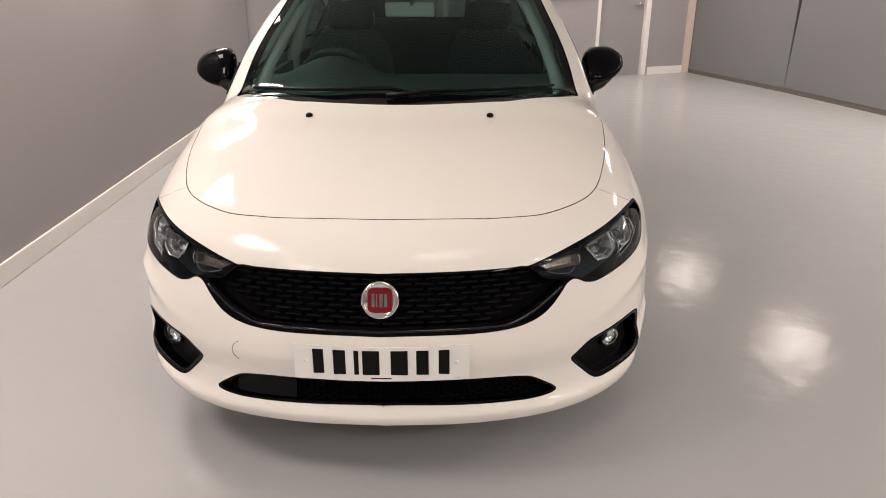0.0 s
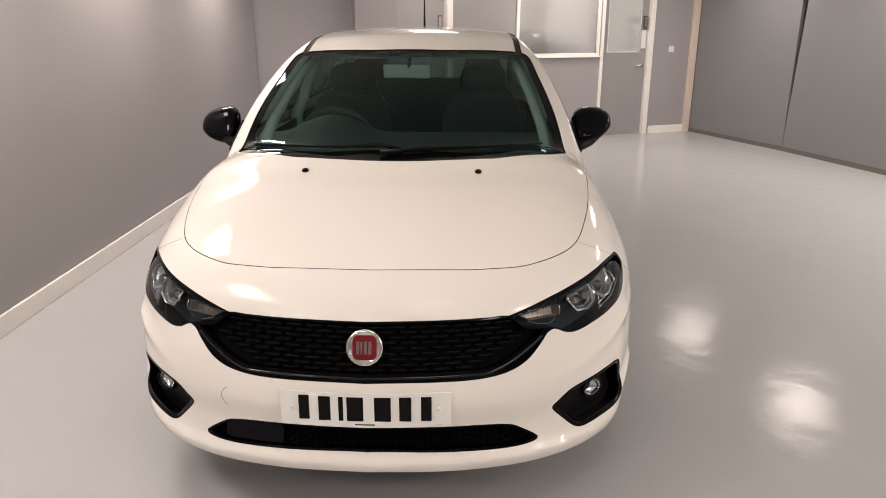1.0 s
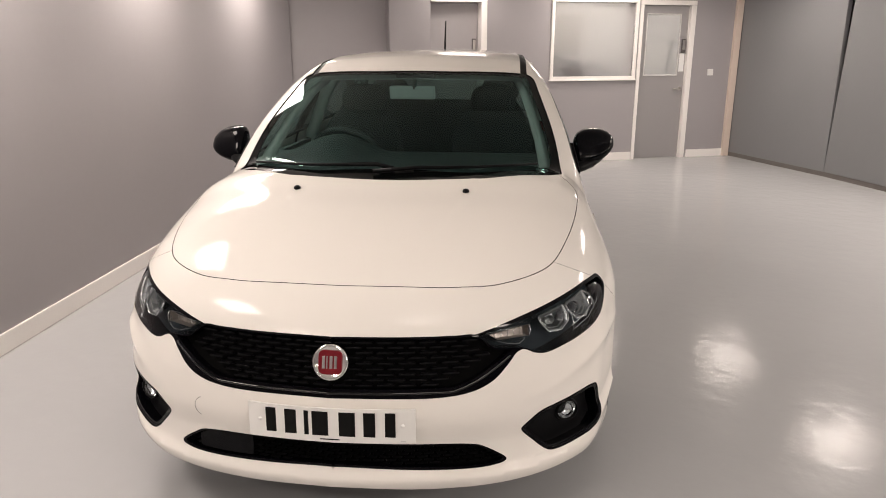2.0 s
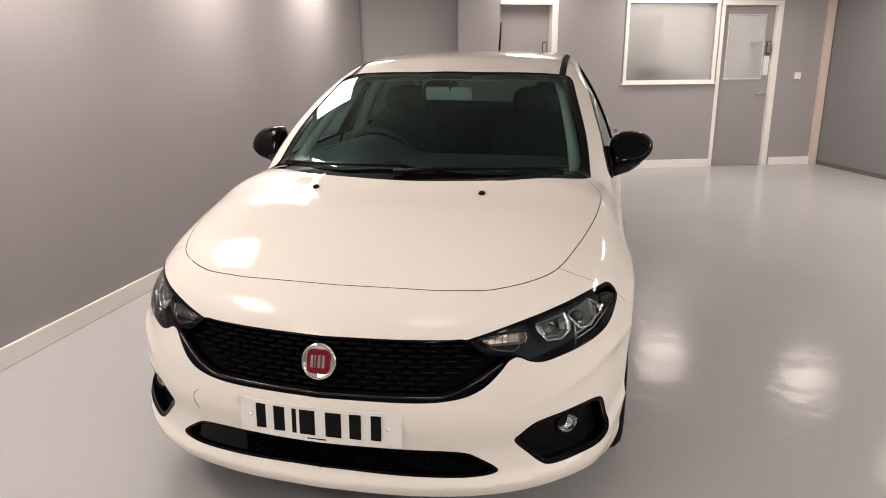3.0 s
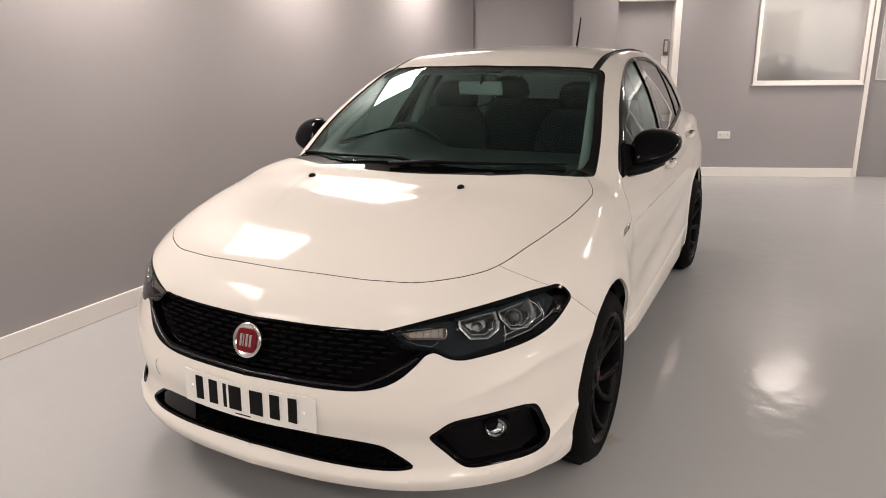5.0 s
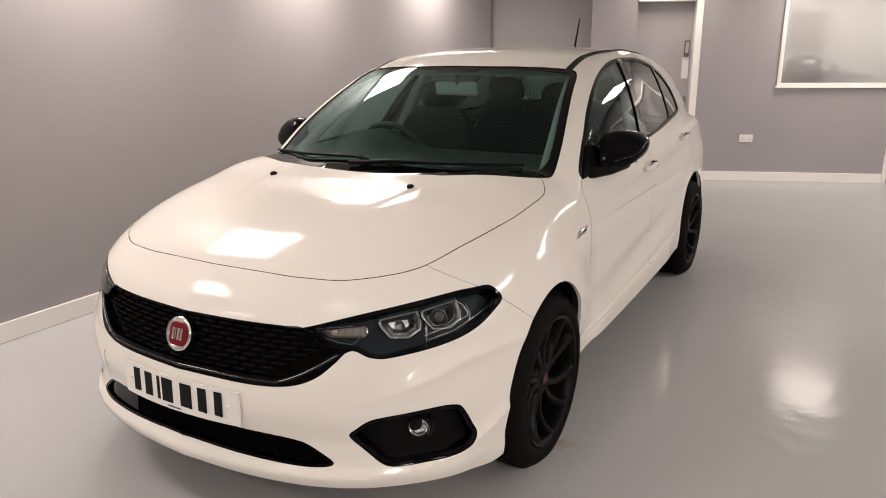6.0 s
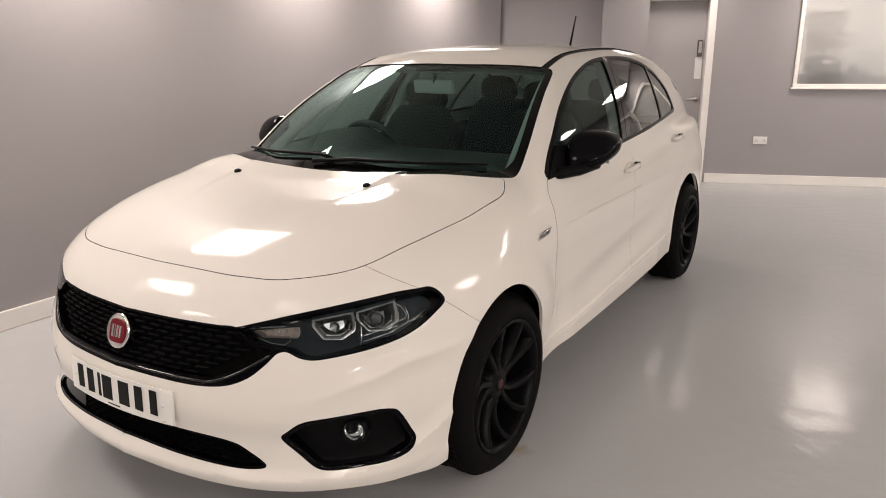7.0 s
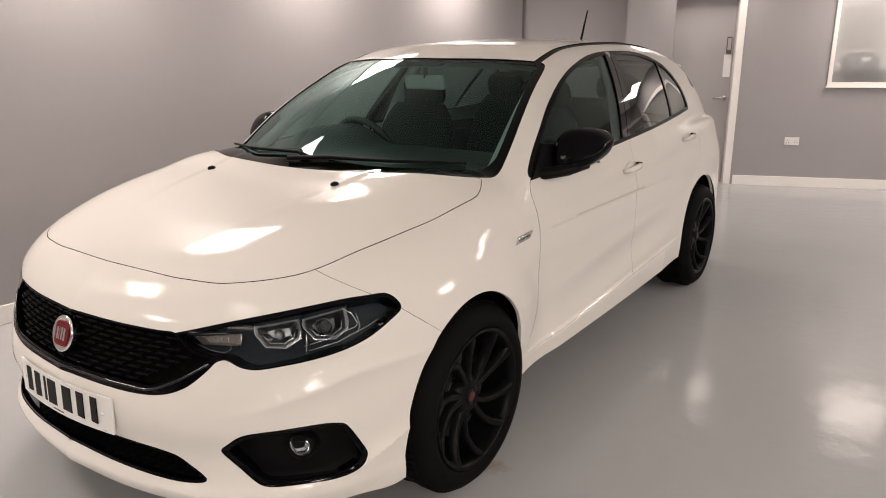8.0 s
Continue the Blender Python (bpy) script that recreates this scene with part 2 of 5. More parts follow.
def door(name, u0, u1, glazed, frame_left, paint, back, label):
    """A door leaf whose face lies back metres behind the wall's face."""
    f = back + 0.04
    d = structure(name, boxes(*([((u0 + 0.004, back, 0.008), (u1 - 0.004, f, 2.04))] if not glazed else [
        ((u0 + 0.004, back, 0.008), (u1 - 0.004, f, 1.14)), ((u0 + 0.004, back, 1.925), (u1 - 0.004, f, 2.04)),
        ((u0 + 0.004, back, 1.14), (u0 + 0.085, f, 1.925)), ((u1 - 0.115, back, 1.14), (u1 - 0.004, f, 1.925))])), paint, label, "door", BACK)
    jambs = [((u1, -0.014, 0), (u1 + 0.075, f + 0.015, 2.04)), ((u0 - (0.045 if frame_left else 0.0), -0.014, 2.042), (u1 + 0.075, f + 0.015, 2.10))]
    if frame_left:
        jambs.append(((u0 - 0.045, -0.014, 0), (u0, f + 0.015, 2.04)))
    part("door_frame", boxes(*jambs, bevel=0.003), TRIM_WHITE, d, "white painted door frame")
    if glazed:
        p = part("pane", box((u0 + 0.085, back + 0.015, 1.14), (u1 - 0.115, back + 0.021, 1.925)), FROST, d, "frosted glass pane")
        p.visible_shadow = False
        lo, hi = back - 0.009, back + 0.002
        part("glazing_bead", boxes(((u0 + 0.08, lo, 1.125), (u1 - 0.11, hi, 1.142)), ((u0 + 0.08, lo, 1.923), (u1 - 0.11, hi, 1.937)), ((u0 + 0.08, lo, 1.142), (u0 + 0.092, hi, 1.923)), ((u1 - 0.122, lo, 1.142), (u1 - 0.11, hi, 1.923)), bevel=0.002), PRINT_GREY, d, "pale glazing beads")
    h = bmesh.new()
    uh = u1 - 0.055
    add_lathe(h, [(0, 0.001), (0, 0.026), (0.008, 0.026), (0.010, 0.011), (0.045, 0.011), (0.047, 0.001)], 20, Matrix.Translation((uh, back, 0.950)) @ pose(0, 0, 0, 0, 0, -90))
    add_tube(h, [(uh + 0.004, back - 0.041, 0.950), (uh - 0.03, back - 0.044, 0.950), (uh - 0.12, back - 0.042, 0.948)], 0.010, 10)
    part("door_handle", h, STEEL, d, "satin steel lever handle", True)
    k = box((uh - 0.026, back - 0.027, 1.43), (uh + 0.026, back + 0.001, 1.61), 0.006)
    kp = part("keypad", k, KEYPAD_CASE, d, "dark keypad lock with a steel face")
    part("keypad_face", box((uh - 0.018, back - 0.030, 1.47), (uh + 0.018, back - 0.0265, 1.595), 0.001), STEEL, kp)
    part("notice", box((uh - 0.04, back - 0.004, 1.18), (uh + 0.035, back - 0.0005, 1.42)), PAPER, d, "narrow white notice under the keypad")
    return d


KEYPAD_CASE = mat("keypad_case", (0.10, 0.09, 0.09), 0.35)
window_1()
door("door_1", 2.245, 2.955, True, True, DOOR_GREY, 0.045, "closed grey door with a frosted glass panel")
door("door_2", -0.645, 0.0, False, False, DOOR_PALE, 0.14, "closed plain grey door set back in the wall")


def socket(u, z):
    s = tagged(part("wall_socket", box((u - 0.074, -0.011, z - 0.043), (u + 0.074, 0, z + 0.043), 0.003), PLASTIC_W), "white plastic double wall socket", "socket")
    s.matrix_world = BACK
    for k in (-1, 1):
        part("switch", box((u + k * 0.012 - 0.006, -0.016, z + 0.012), (u + k * 0.012 + 0.006, -0.0105, z + 0.030), 0.001), PLASTIC_W, s)
        for a, b in ((0, 0.006), (-0.011, -0.012), (0.011, -0.012)):
            # small dark boxes stand for the shade in the holes
            part("socket_hole", box((u + k * 0.042 + a - 0.0035, -0.0125, z + b - 0.004), (u + k * 0.042 + a + 0.0035, -0.0108, z + b + 0.004)), DARK_GAP, s)
    return s


socket(0.672, 0.498)
sw = tagged(part("light_switch", box((3.29, -0.011, 1.125), (3.376, 0, 1.211), 0.003), PLASTIC_W), "small white plastic light switch", "switch")
sw.matrix_world = BACK
part("rocker", box((3.323, -0.016, 1.150), (3.343, -0.0105, 1.186), 0.001), PLASTIC_W, sw)


def light_panel(m, power):
    """A square ceiling panel and the light that it gives, in watts."""
    p = tagged(new("ceiling_light", PANEL_FRAME), "square flat ceiling light panel, known by reflections or added as fill", "light", "ceiling lights")
    d = tagged(new("diffuser", PANEL_FACE), "glowing white diffuser")
    d.parent = p
    lamp = bpy.data.lights.new("panel_light", "AREA")
    lamp.shape, lamp.size, lamp.energy, lamp.color = "SQUARE", 0.58, power, LAMP_RGB
    s = new("panel_light", lamp)
    s.parent = p
    s.location.z = -0.020
    p.matrix_world = m
    return p


PANEL_FRAME = mesh_of("ceiling_light", boxes(((-0.31, -0.31, -0.022), (0.31, -0.29, 0)), ((-0.31, 0.29, -0.022), (0.31, 0.31, 0)), ((-0.31, -0.29, -0.022), (-0.29, 0.29, 0)), ((0.29, -0.29, -0.022), (0.31, 0.29, 0))), PLASTIC_W)
PANEL_FACE = mesh_of("diffuser", box((-0.29, -0.29, -0.016), (0.29, 0.29, -0.004)), LAMP)
for y in (5.15, 3.15, 1.33, -0.55, -2.45):
    light_panel(LEFT @ Matrix.Translation((0.345, y, CEILING)), 29 if y > 5 else 26.5)
# from the third on assumed along the row, stronger to brighten floor and flank
for k in range(6):
    light_panel(along(Vector((3.28, 7.05, CEILING)) + RIGHT_DIR * 2.0 * k, RIGHT_DIR), (20, 32, 40, 60, 52, 48)[k])
light_panel(BACK @ Matrix.Translation((1.50, -0.55, CEILING)), 24)
light_panel(BACK @ Matrix.Translation((-0.28, -0.36, CEILING)), 10)
light_panel(Matrix.Translation((0.45, -0.95, CEILING)), 5)
# panels added out of view to brighten the car's front and the near floor
for x, y, power in ((-1.0, -6.2, 22), (1.4, -6.2, 22), (3.8, -6.2, 40), (2.9, -2.3, 46), (5.0, -3.6, 60)):
    light_panel(Matrix.Translation((x, y, CEILING)), power)
office = tagged(part("office_light", box((0.9, 1.1, CEILING - 0.03), (3.4, 1.8, CEILING - 0.002)), LAMP_BACK), "office ceiling light behind the frosted window", "light")
office.matrix_world = BACK


# ---- behind the frosted panes ----
def office_thing(name, bm, material, label, category):
    ob = tagged(part(name, bm, material), label, category)
    ob.matrix_world = BACK
    return ob


DESK_GREY = mat("printer_case", (0.05, 0.05, 0.055), 0.5)
NOTICE = pane_mat("notice_film", (0.93, 0.925, 0.92), 1.02)
NOTICE_PRINT = pane_mat("notice_print", (0.72, 0.71, 0.71), 1.02)
desk = office_thing("desk", box((0.75, 0.205, 1.06), (2.10, 0.80, 1.10), 0.004), TRIM_WHITE, "pale office desk behind the frosted window", "desk")
part("desk_panel", box((0.80, 0.70, 0.0), (2.05, 0.73, 1.06)), TRIM_WHITE, desk)
pr = office_thing("printer", box((1.17, 0.205, 1.10), (1.48, 0.52, 1.40), 0.02), DESK_GREY, "grey office printer standing on the desk", "printer")
part("paper_tray", box((1.21, 0.25, 1.40), (1.44, 0.45, 1.44), 0.01), DESK_GREY, pr)
part("paper", box((1.28, 0.192, 1.345), (1.38, 0.206, 1.385)), PAPER, pr)
office_thing("file_box", box((1.05, 0.21, 1.10), (1.16, 0.55, 1.23), 0.01), DESK_GREY, "low grey file box on the desk", "box")
office_thing("file_box", box((1.49, 0.21, 1.10), (1.80, 0.55, 1.26), 0.015), DESK_GREY, "low grey file box on the desk", "box")
office_thing("file_box", box((1.81, 0.21, 1.10), (2.06, 0.50, 1.21), 0.01), DESK_GREY, "low grey file box on the desk", "box")
bm = bmesh.new()
add_tube(bm, [(1.66, 0.36, 1.26), (1.665, 0.36, 1.30), (1.67, 0.36, 1.335)], [0.05, 0.045, 0.02], 12)
office_thing("tape_holder", bm, DESK_GREY, "small dark tape holder on a file box", "tape holder")
sheet = office_thing("notice_sheet", box((1.01, 0.0425, 1.44), (1.46, 0.0435, 1.92)), NOTICE, "large printed notice stuck behind the pane", "notice")
for r in range(12):
    part("print_bar", box((1.04, 0.0415, 1.875 - r * 0.036), (1.04 + (0.38, 0.33, 0.39, 0.28)[r % 4], 0.0424, 1.889 - r * 0.036)), NOTICE_PRINT, sheet)
bm = bmesh.new()
for du, dv in ((-0.10, 0.0), (0.10, 0.0), (0.0, 0.10)):
    add_tube(bm, [(3.0 + du * 2.9, 0.50 + dv * 2.9, 0.0), (3.0 + du * 0.2, 0.50 + dv * 0.2, 1.44)], 0.016, 8)
add_tube(bm, [(3.0, 0.50, 1.42), (3.0, 0.50, 1.52)], 0.02, 8)
tri = office_thing("tripod", bm, DESK_GREY, "grey tripod standing behind the glazed door", "tripod")
part("tripod_head", box((2.92, 0.45, 1.50), (3.08, 0.55, 1.60), 0.02), DESK_GREY, tri)
office_thing("wall_picture", box((3.46, 2.185, 1.62), (3.85, 2.2, 1.89), 0.004), PRINT_GREY, "grey picture on the white office wall", "picture")


# ---- the car's form: smooth blends of a top, a side, a nose and a tail surface ----
def spline(*pts):
    """A smooth monotone curve through pairs (t, value)."""
    t, v = np.array(pts[0::2], float), np.array(pts[1::2], float)
    h = np.diff(t)
    d = np.diff(v) / h
    m = np.concatenate([[d[0]], (d[:-1] + d[1:]) / 2, [d[-1]]])
    for i in range(1, len(d)):
        if d[i - 1] * d[i] <= 0:
            m[i] = 0
        else:
            w1, w2 = 2 * h[i] + h[i - 1], h[i] + 2 * h[i - 1]
            m[i] = (w1 + w2) / (w1 / d[i - 1] + w2 / d[i])

    def at(q):
        q = np.asarray(q, float)
        i = np.clip(np.searchsorted(t, q) - 1, 0, len(d) - 1)
        u = (q - t[i]) / h[i]
        out = (2 * u**3 - 3 * u**2 + 1) * v[i] + (u**3 - 2 * u**2 + u) * h[i] * m[i] + (3 * u**2 - 2 * u**3) * v[i + 1] + (u**3 - u**2) * h[i] * m[i + 1]
        return np.where(q < t[0], v[0] + m[0] * (q - t[0]), np.where(q > t[-1], v[-1] + m[-1] * (q - t[-1]), out))
    return at


def smax(a, b, k):
    h = np.maximum(k - np.abs(a - b), 0) / k
    return np.maximum(a, b) + h * h * k / 4


def smin(a, b, k):
    return -smax(-a, -b, k)


def bump(q, centre, half):
    u = np.clip(np.abs(q - centre) / half, 0, 1)
    return (1 - u * u) ** 2


AXIS, HUB_Z, HUB_F, HUB_R = 1.0, 0.312, 0.93, 3.568
hood_z = spline(0, 0.6597, 0.08, 0.7225, 0.16, 0.7763, 0.3, 0.8397, 0.5, 0.9007, 0.7, 0.9435, 0.865, 0.9685, 1.05, 1.0079, 1.3, 1.0284, 4, 1.0402, 4.4, 1.0047)
hood_drop = spline(0, 0.0461, 0.3, 0.0150, 0.6, -0.0160, 0.9, -0.0237, 1.3, -0.0096, 4.4, 0.0190)
hood_edge = spline(0, 0.0946, 0.3, 0.0934, 0.6, 0.0784, 0.9, 0.0634, 1.3, 0.0539)
side_x = spline(0.1, 0.8014, 0.5, 0.8639, 0.9, 0.8815, 1.3, 0.8803, 2.2, 0.8800, 3.3, 0.8740, 3.7, 0.8630, 4.1, 0.8240, 4.4, 0.7413)
side_dx = spline(0.15, -0.0448, 0.25, -0.0063, 0.38, 0.0050, 0.55, 0.0009, 0.68, -0.0049, 0.78, -0.0242, 0.88, -0.0602, 0.97, -0.0845, 1.06, -0.1085)
nose_y = spline(0.16, 0.0929, 0.21, 0.0500, 0.262, 0.0300, 0.30, 0.0420, 0.36, 0.0470, 0.45, 0.0340, 0.54, 0.0482, 0.62, 0.0751, 0.7, 0.0986, 0.78, 0.1452, 0.9, 0.2524)
nose_sweep = spline(0, 0.0000, 0.2, 0.0183, 0.4, 0.0590, 0.5, 0.0945, 0.6, 0.1486, 0.7, 0.2295, 0.8, 0.3550, 0.88, 0.5310)
tail_y = spline(0.15, 4.2492, 0.3, 4.3406, 0.5, 4.3625, 0.7, 4.3348, 0.9, 4.2950, 1, 4.2700, 1.2, 4.1700)
roof_z = spline(1, 0.9878, 1.3, 1.1720, 1.6, 1.3168, 1.85, 1.4147, 2.05, 1.4618, 2.4, 1.4870, 2.8, 1.4950, 3.2, 1.4845, 3.6, 1.4490, 3.85, 1.4000, 3.99, 1.3400, 4.22, 1.0941)
ledge_z = spline(0.3, 0.47, 0.575, 0.502, 0.758, 0.557, 0.87, 0.590, 1.0, 0.592, 1.2, 0.59)
hood_line = spline(0.3, 0.19, 0.42, 0.227, 0.654, 0.300, 0.876, 0.349, 1.1, 0.38)
cabin_x = spline(1, 0.7135, 1.4, 0.7917, 1.9, 0.8135, 2.6, 0.8045, 3.2, 0.7678, 3.7, 0.7230, 4.1, 0.6700, 4.4, 0.5800)
cabin_dx = spline(0.85, 0.0221, 0.95, 0.0043, 1.1, -0.0456, 1.25, -0.1168, 1.36, -0.1855, 1.45, -0.2536)


lip_z = spline(0, 0.262, 0.4, 0.263, 0.6, 0.270, 0.75, 0.287, 0.88, 0.325, 1.0, 0.385)
lip_out = spline(0, 0.002, 0.3, 0.004, 0.6, 0.011, 0.9, 0.014, 1.0, 0.012, 1.06, 0.0)


def lower_body(x, y, z):
    top = z - hood_z(y) + hood_drop(y) * (x / 0.6) ** 2 + hood_edge(y) * (x / 0.7) ** 6
    side = x - side_x(y) - side_dx(z)
    for hub in (HUB_F, HUB_R):  # flared arches
        r = np.sqrt((y - hub) ** 2 + (z - HUB_Z) ** 2)
        low = np.clip((z - 0.34) / 0.22, 0, 1) if hub == HUB_F else 1.0
        side = side - (0.018 if hub == HUB_F else 0.008) * bump(r, 0.36, 0.16) * np.where(y > hub, low, 1.0)
    side = side + 0.014 * bump(y, 1.28, 0.30) * bump(z, 0.32, 0.26)  # drawn in behind the front wheel
    tuck, aft = np.clip((0.88 - z) / 0.25, 0, 1), np.clip((y - 1.08) / 0.40, 0, 1)  # the doors draw in below the shoulder
    side = side + 0.031 * tuck * tuck * (3 - 2 * tuck) * aft * aft * (3 - 2 * aft)
    rise = z - 0.345 - 0.040 * (y - 1.3)  # the sill's upper edge, a hollow above it that climbs along the doors
    along_doors = bump(y, 2.15, 1.05)
    side = side + along_doors * 0.014 * bump(rise - 0.045 * (y - 1.3), 0.080, 0.10)
    sill = np.clip(0.5 - rise / 0.022, 0, 1)
    side = side - 0.014 * np.clip(along_doors * 2.5, 0, 1) * sill * sill * (3 - 2 * sill)
    side = side - 0.010 * bump(z - 0.875 - 0.03 * (y - 1.3), 0, 0.055) * bump(y, 2.2, 1.5)  # shoulder line
    sweep, e = nose_sweep(x), 0.004
    slope = (nose_sweep(x + e) - nose_sweep(np.maximum(x - e, 0))) / (2 * e)
    nose = (nose_y(z) + sweep - y) / np.sqrt(1 + slope**2)
    tail = y - tail_y(z) + 0.30 * (x / 0.85) ** 4
    round_front = 0.9 * np.arctan2(x, np.maximum(AXIS - y, 1e-9))
    ridge = z - ledge_z(np.clip(round_front, 0.3, 1.2))  # a ridge under the headlamps
    flanks = smax(side, nose, 0.07) - 0.015 * np.clip(1 - np.sqrt(ridge**2 + 4e-5) / 0.06, 0, 1) ** 2 * bump(round_front, 0.84, 0.36) * (y < 0.9)
    at = np.clip(round_front, 0, 1.06)  # the lip along the bumper's foot, hollow above it
    over = z - lip_z(at)
    flanks = flanks - lip_out(at) * np.where(over > 0, np.clip(1 - over / 0.060, 0, 1) ** 2, np.clip(1 + over / 0.09, 0, 1)) * (y < 0.9)
    step = np.clip((hood_line(y) - x) / 0.05 + 0.5, 0, 1)  # the bonnet's raised middle
    top = top - 0.0030 * step * step * (3 - 2 * step) * bump(y, 0.95, 0.55)
    return smax(smax(flanks, tail, 0.12), top, 0.06)


def cabin(x, y, z):
    back = np.clip((y - 1.0) / 0.9, 0, 1)
    ys = y - (0.42 - 0.22 * back) * x**2 / 0.6
    ys = np.where(y > 3.0, y + 0.10 * x**2 * np.clip((y - 3.0) / 0.8, 0, 1), ys)
    top = (z - roof_z(ys) + 0.036 * back * (x / 0.6) ** 2) * 0.9
    side = x - cabin_x(y) - cabin_dx(z)
    return np.maximum(smax(top, side, 0.045), 0.8 - z)


def form(p):
    x, y, z = np.abs(p[..., 0]), p[..., 1], p[..., 2]
    return smin(lower_body(x, y, z), cabin(x, y, z), 0.03)


def girth(p):
    """Metres round the car from the middle of its nose, along its flank."""
    x, y = np.abs(p[..., 0]), p[..., 1]
    front = 0.9 * np.arctan2(x, np.maximum(AXIS - y, 1e-9))
    return np.where(y < AXIS, front, 0.45 * math.pi + y - AXIS)
# ---- end of form ----


# ---- the car's skin ----
def solve(o, d, far=2.4):
    """The outermost crossing of the form along rays from inside it."""
    lo, hi = np.full(d.shape[:-1], 0.02), np.full(d.shape[:-1], far)
    for _ in range(26):
        mid = (lo + hi) / 2
        inside = form(o + d * mid[..., None]) < 0
        lo, hi = np.where(inside, mid, lo), np.where(inside, hi, mid)
    return o + d * lo[..., None]


def normals(p):
    e = 1e-4
    g = np.stack([form(p + np.eye(3)[k] * e) - form(p - np.eye(3)[k] * e) for k in range(3)], -1)
    return g / np.maximum(np.linalg.norm(g, axis=-1, keepdims=True), 1e-12)


def on_flank(s, z, off=0.0):
    """The point of the skin at girth s and height z, moved out by off, and its normal."""
    if s < 0.45 * math.pi:
        o, d = np.array([0, AXIS, z]), np.array([math.sin(s / 0.9), -math.cos(s / 0.9), 0])
    else:
        o, d = np.array([0, s - 0.45 * math.pi + AXIS, z]), np.array([1.0, 0, 0])
    p = solve(o, d)
    n = normals(p)
    return Vector(p + n * off), Vector(n)


def on_top(x, y, off=0.0):
    p = solve(np.array([x, y, 0.6]), np.array([0, 0, 1.0]))
    n = normals(p)
    return Vector(p + n * off), Vector(n)


def skin_mesh():
    th = np.radians(np.concatenate([np.linspace(-62, 40, 250), np.linspace(40, 90, 70)[1:]]))
    rows = []
    for f in np.linspace(0, math.pi / 2, 150):
        rows.append((np.array([0, AXIS, 0.55]), f))
    for y in np.arange(AXIS + 0.02, 3.7, 0.02):
        rows.append((np.array([0, y, 0.55]), math.pi / 2))
    for f in np.linspace(math.pi / 2, math.pi, 50):
        rows.append((np.array([0, 3.7, 0.55]), f))
    o = np.stack([np.broadcast_to(r[0], (len(th), 3)) for r in rows])
    d = np.stack([np.stack([np.sin(r[1]) * np.cos(th), -np.cos(r[1]) * np.cos(th), np.sin(th)], -1) for r in rows])
    d[0, :, 0] = 0
    d[-1, :, 0] = 0
    v = solve(o, d, 3.0).reshape(-1, 3)
    n, m = len(rows), len(th)
    i = (np.arange(n - 1)[:, None] * m + np.arange(m - 1)).ravel()
    t = np.concatenate([np.stack([i, i + m, i + m + 1], -1), np.stack([i, i + m + 1, i + 1], -1)])
    return v, t


def cut(mesh, field):
    """Cuts a triangle mesh along field == 0; gives the parts where it is below and above."""
    v, t = mesh
    if not len(t):
        return mesh, mesh
    d = field(v)
    d = np.where(np.abs(d) < 1e-7, 1e-7, d)
    neg = d[t] < 0
    k = neg.sum(1)
    low, high = [t[k == 3]], [t[k == 0]]
    extra, seen, a_l, b_l = [], {}, [], []

    def mid(i, j):
        key = (i, j) if i < j else (j, i)
        if key not in seen:
            u = d[i] / (d[i] - d[j])
            seen[key] = len(v) + len(extra)
            extra.append(v[i] + (v[j] - v[i]) * u)
        return seen[key]

    for tri, ng in zip(t[(k == 1) | (k == 2)], neg[(k == 1) | (k == 2)]):
        one = ng if ng.sum() == 1 else ~ng
        q = int(np.argmax(one))
        a, b, c = tri[q], tri[(q + 1) % 3], tri[(q + 2) % 3]
        ab, ac = mid(a, b), mid(a, c)
        tip, rest = [(a, ab, ac)], [(ab, b, c), (ab, c, ac)]
        (a_l if ng.sum() == 1 else b_l).extend(tip)
        (b_l if ng.sum() == 1 else a_l).extend(rest)
    v2 = np.concatenate([v, np.array(extra)]) if extra else v

    def tidy(parts, more):
        tt = np.concatenate(parts + ([np.array(more)] if more else []))
        use, inv = np.unique(tt, return_inverse=True)
        return v2[use], inv.reshape(-1, 3)
    return tidy(low, a_l), tidy(high, b_l)


def outline(pts, closed=True, per=8, sharp=()):
    """A smooth closed outline through points; the sharp ones keep their corner."""
    p = np.array(pts, float).reshape(-1, 2)
    n = len(p)
    out = []
    for i in range(n):
        a, b = p[i], p[(i + 1) % n]
        ta = np.zeros(2) if i in sharp else (b - p[i - 1]) / 2
        tb = np.zeros(2) if (i + 1) % n in sharp else (p[(i + 2) % n] - a) / 2
        ln = np.linalg.norm(b - a)
        ta = ta if np.linalg.norm(ta) < 1e-9 else ta * min(1, 1.2 * ln / np.linalg.norm(ta))
        tb = tb if np.linalg.norm(tb) < 1e-9 else tb * min(1, 1.2 * ln / np.linalg.norm(tb))
        for u in np.arange(per) / per:
            out.append((2 * u**3 - 3 * u**2 + 1) * a + (u**3 - 2 * u**2 + u) * ta + (3 * u**2 - 2 * u**3) * b + (u**3 - u**2) * tb)
    return np.array(out)


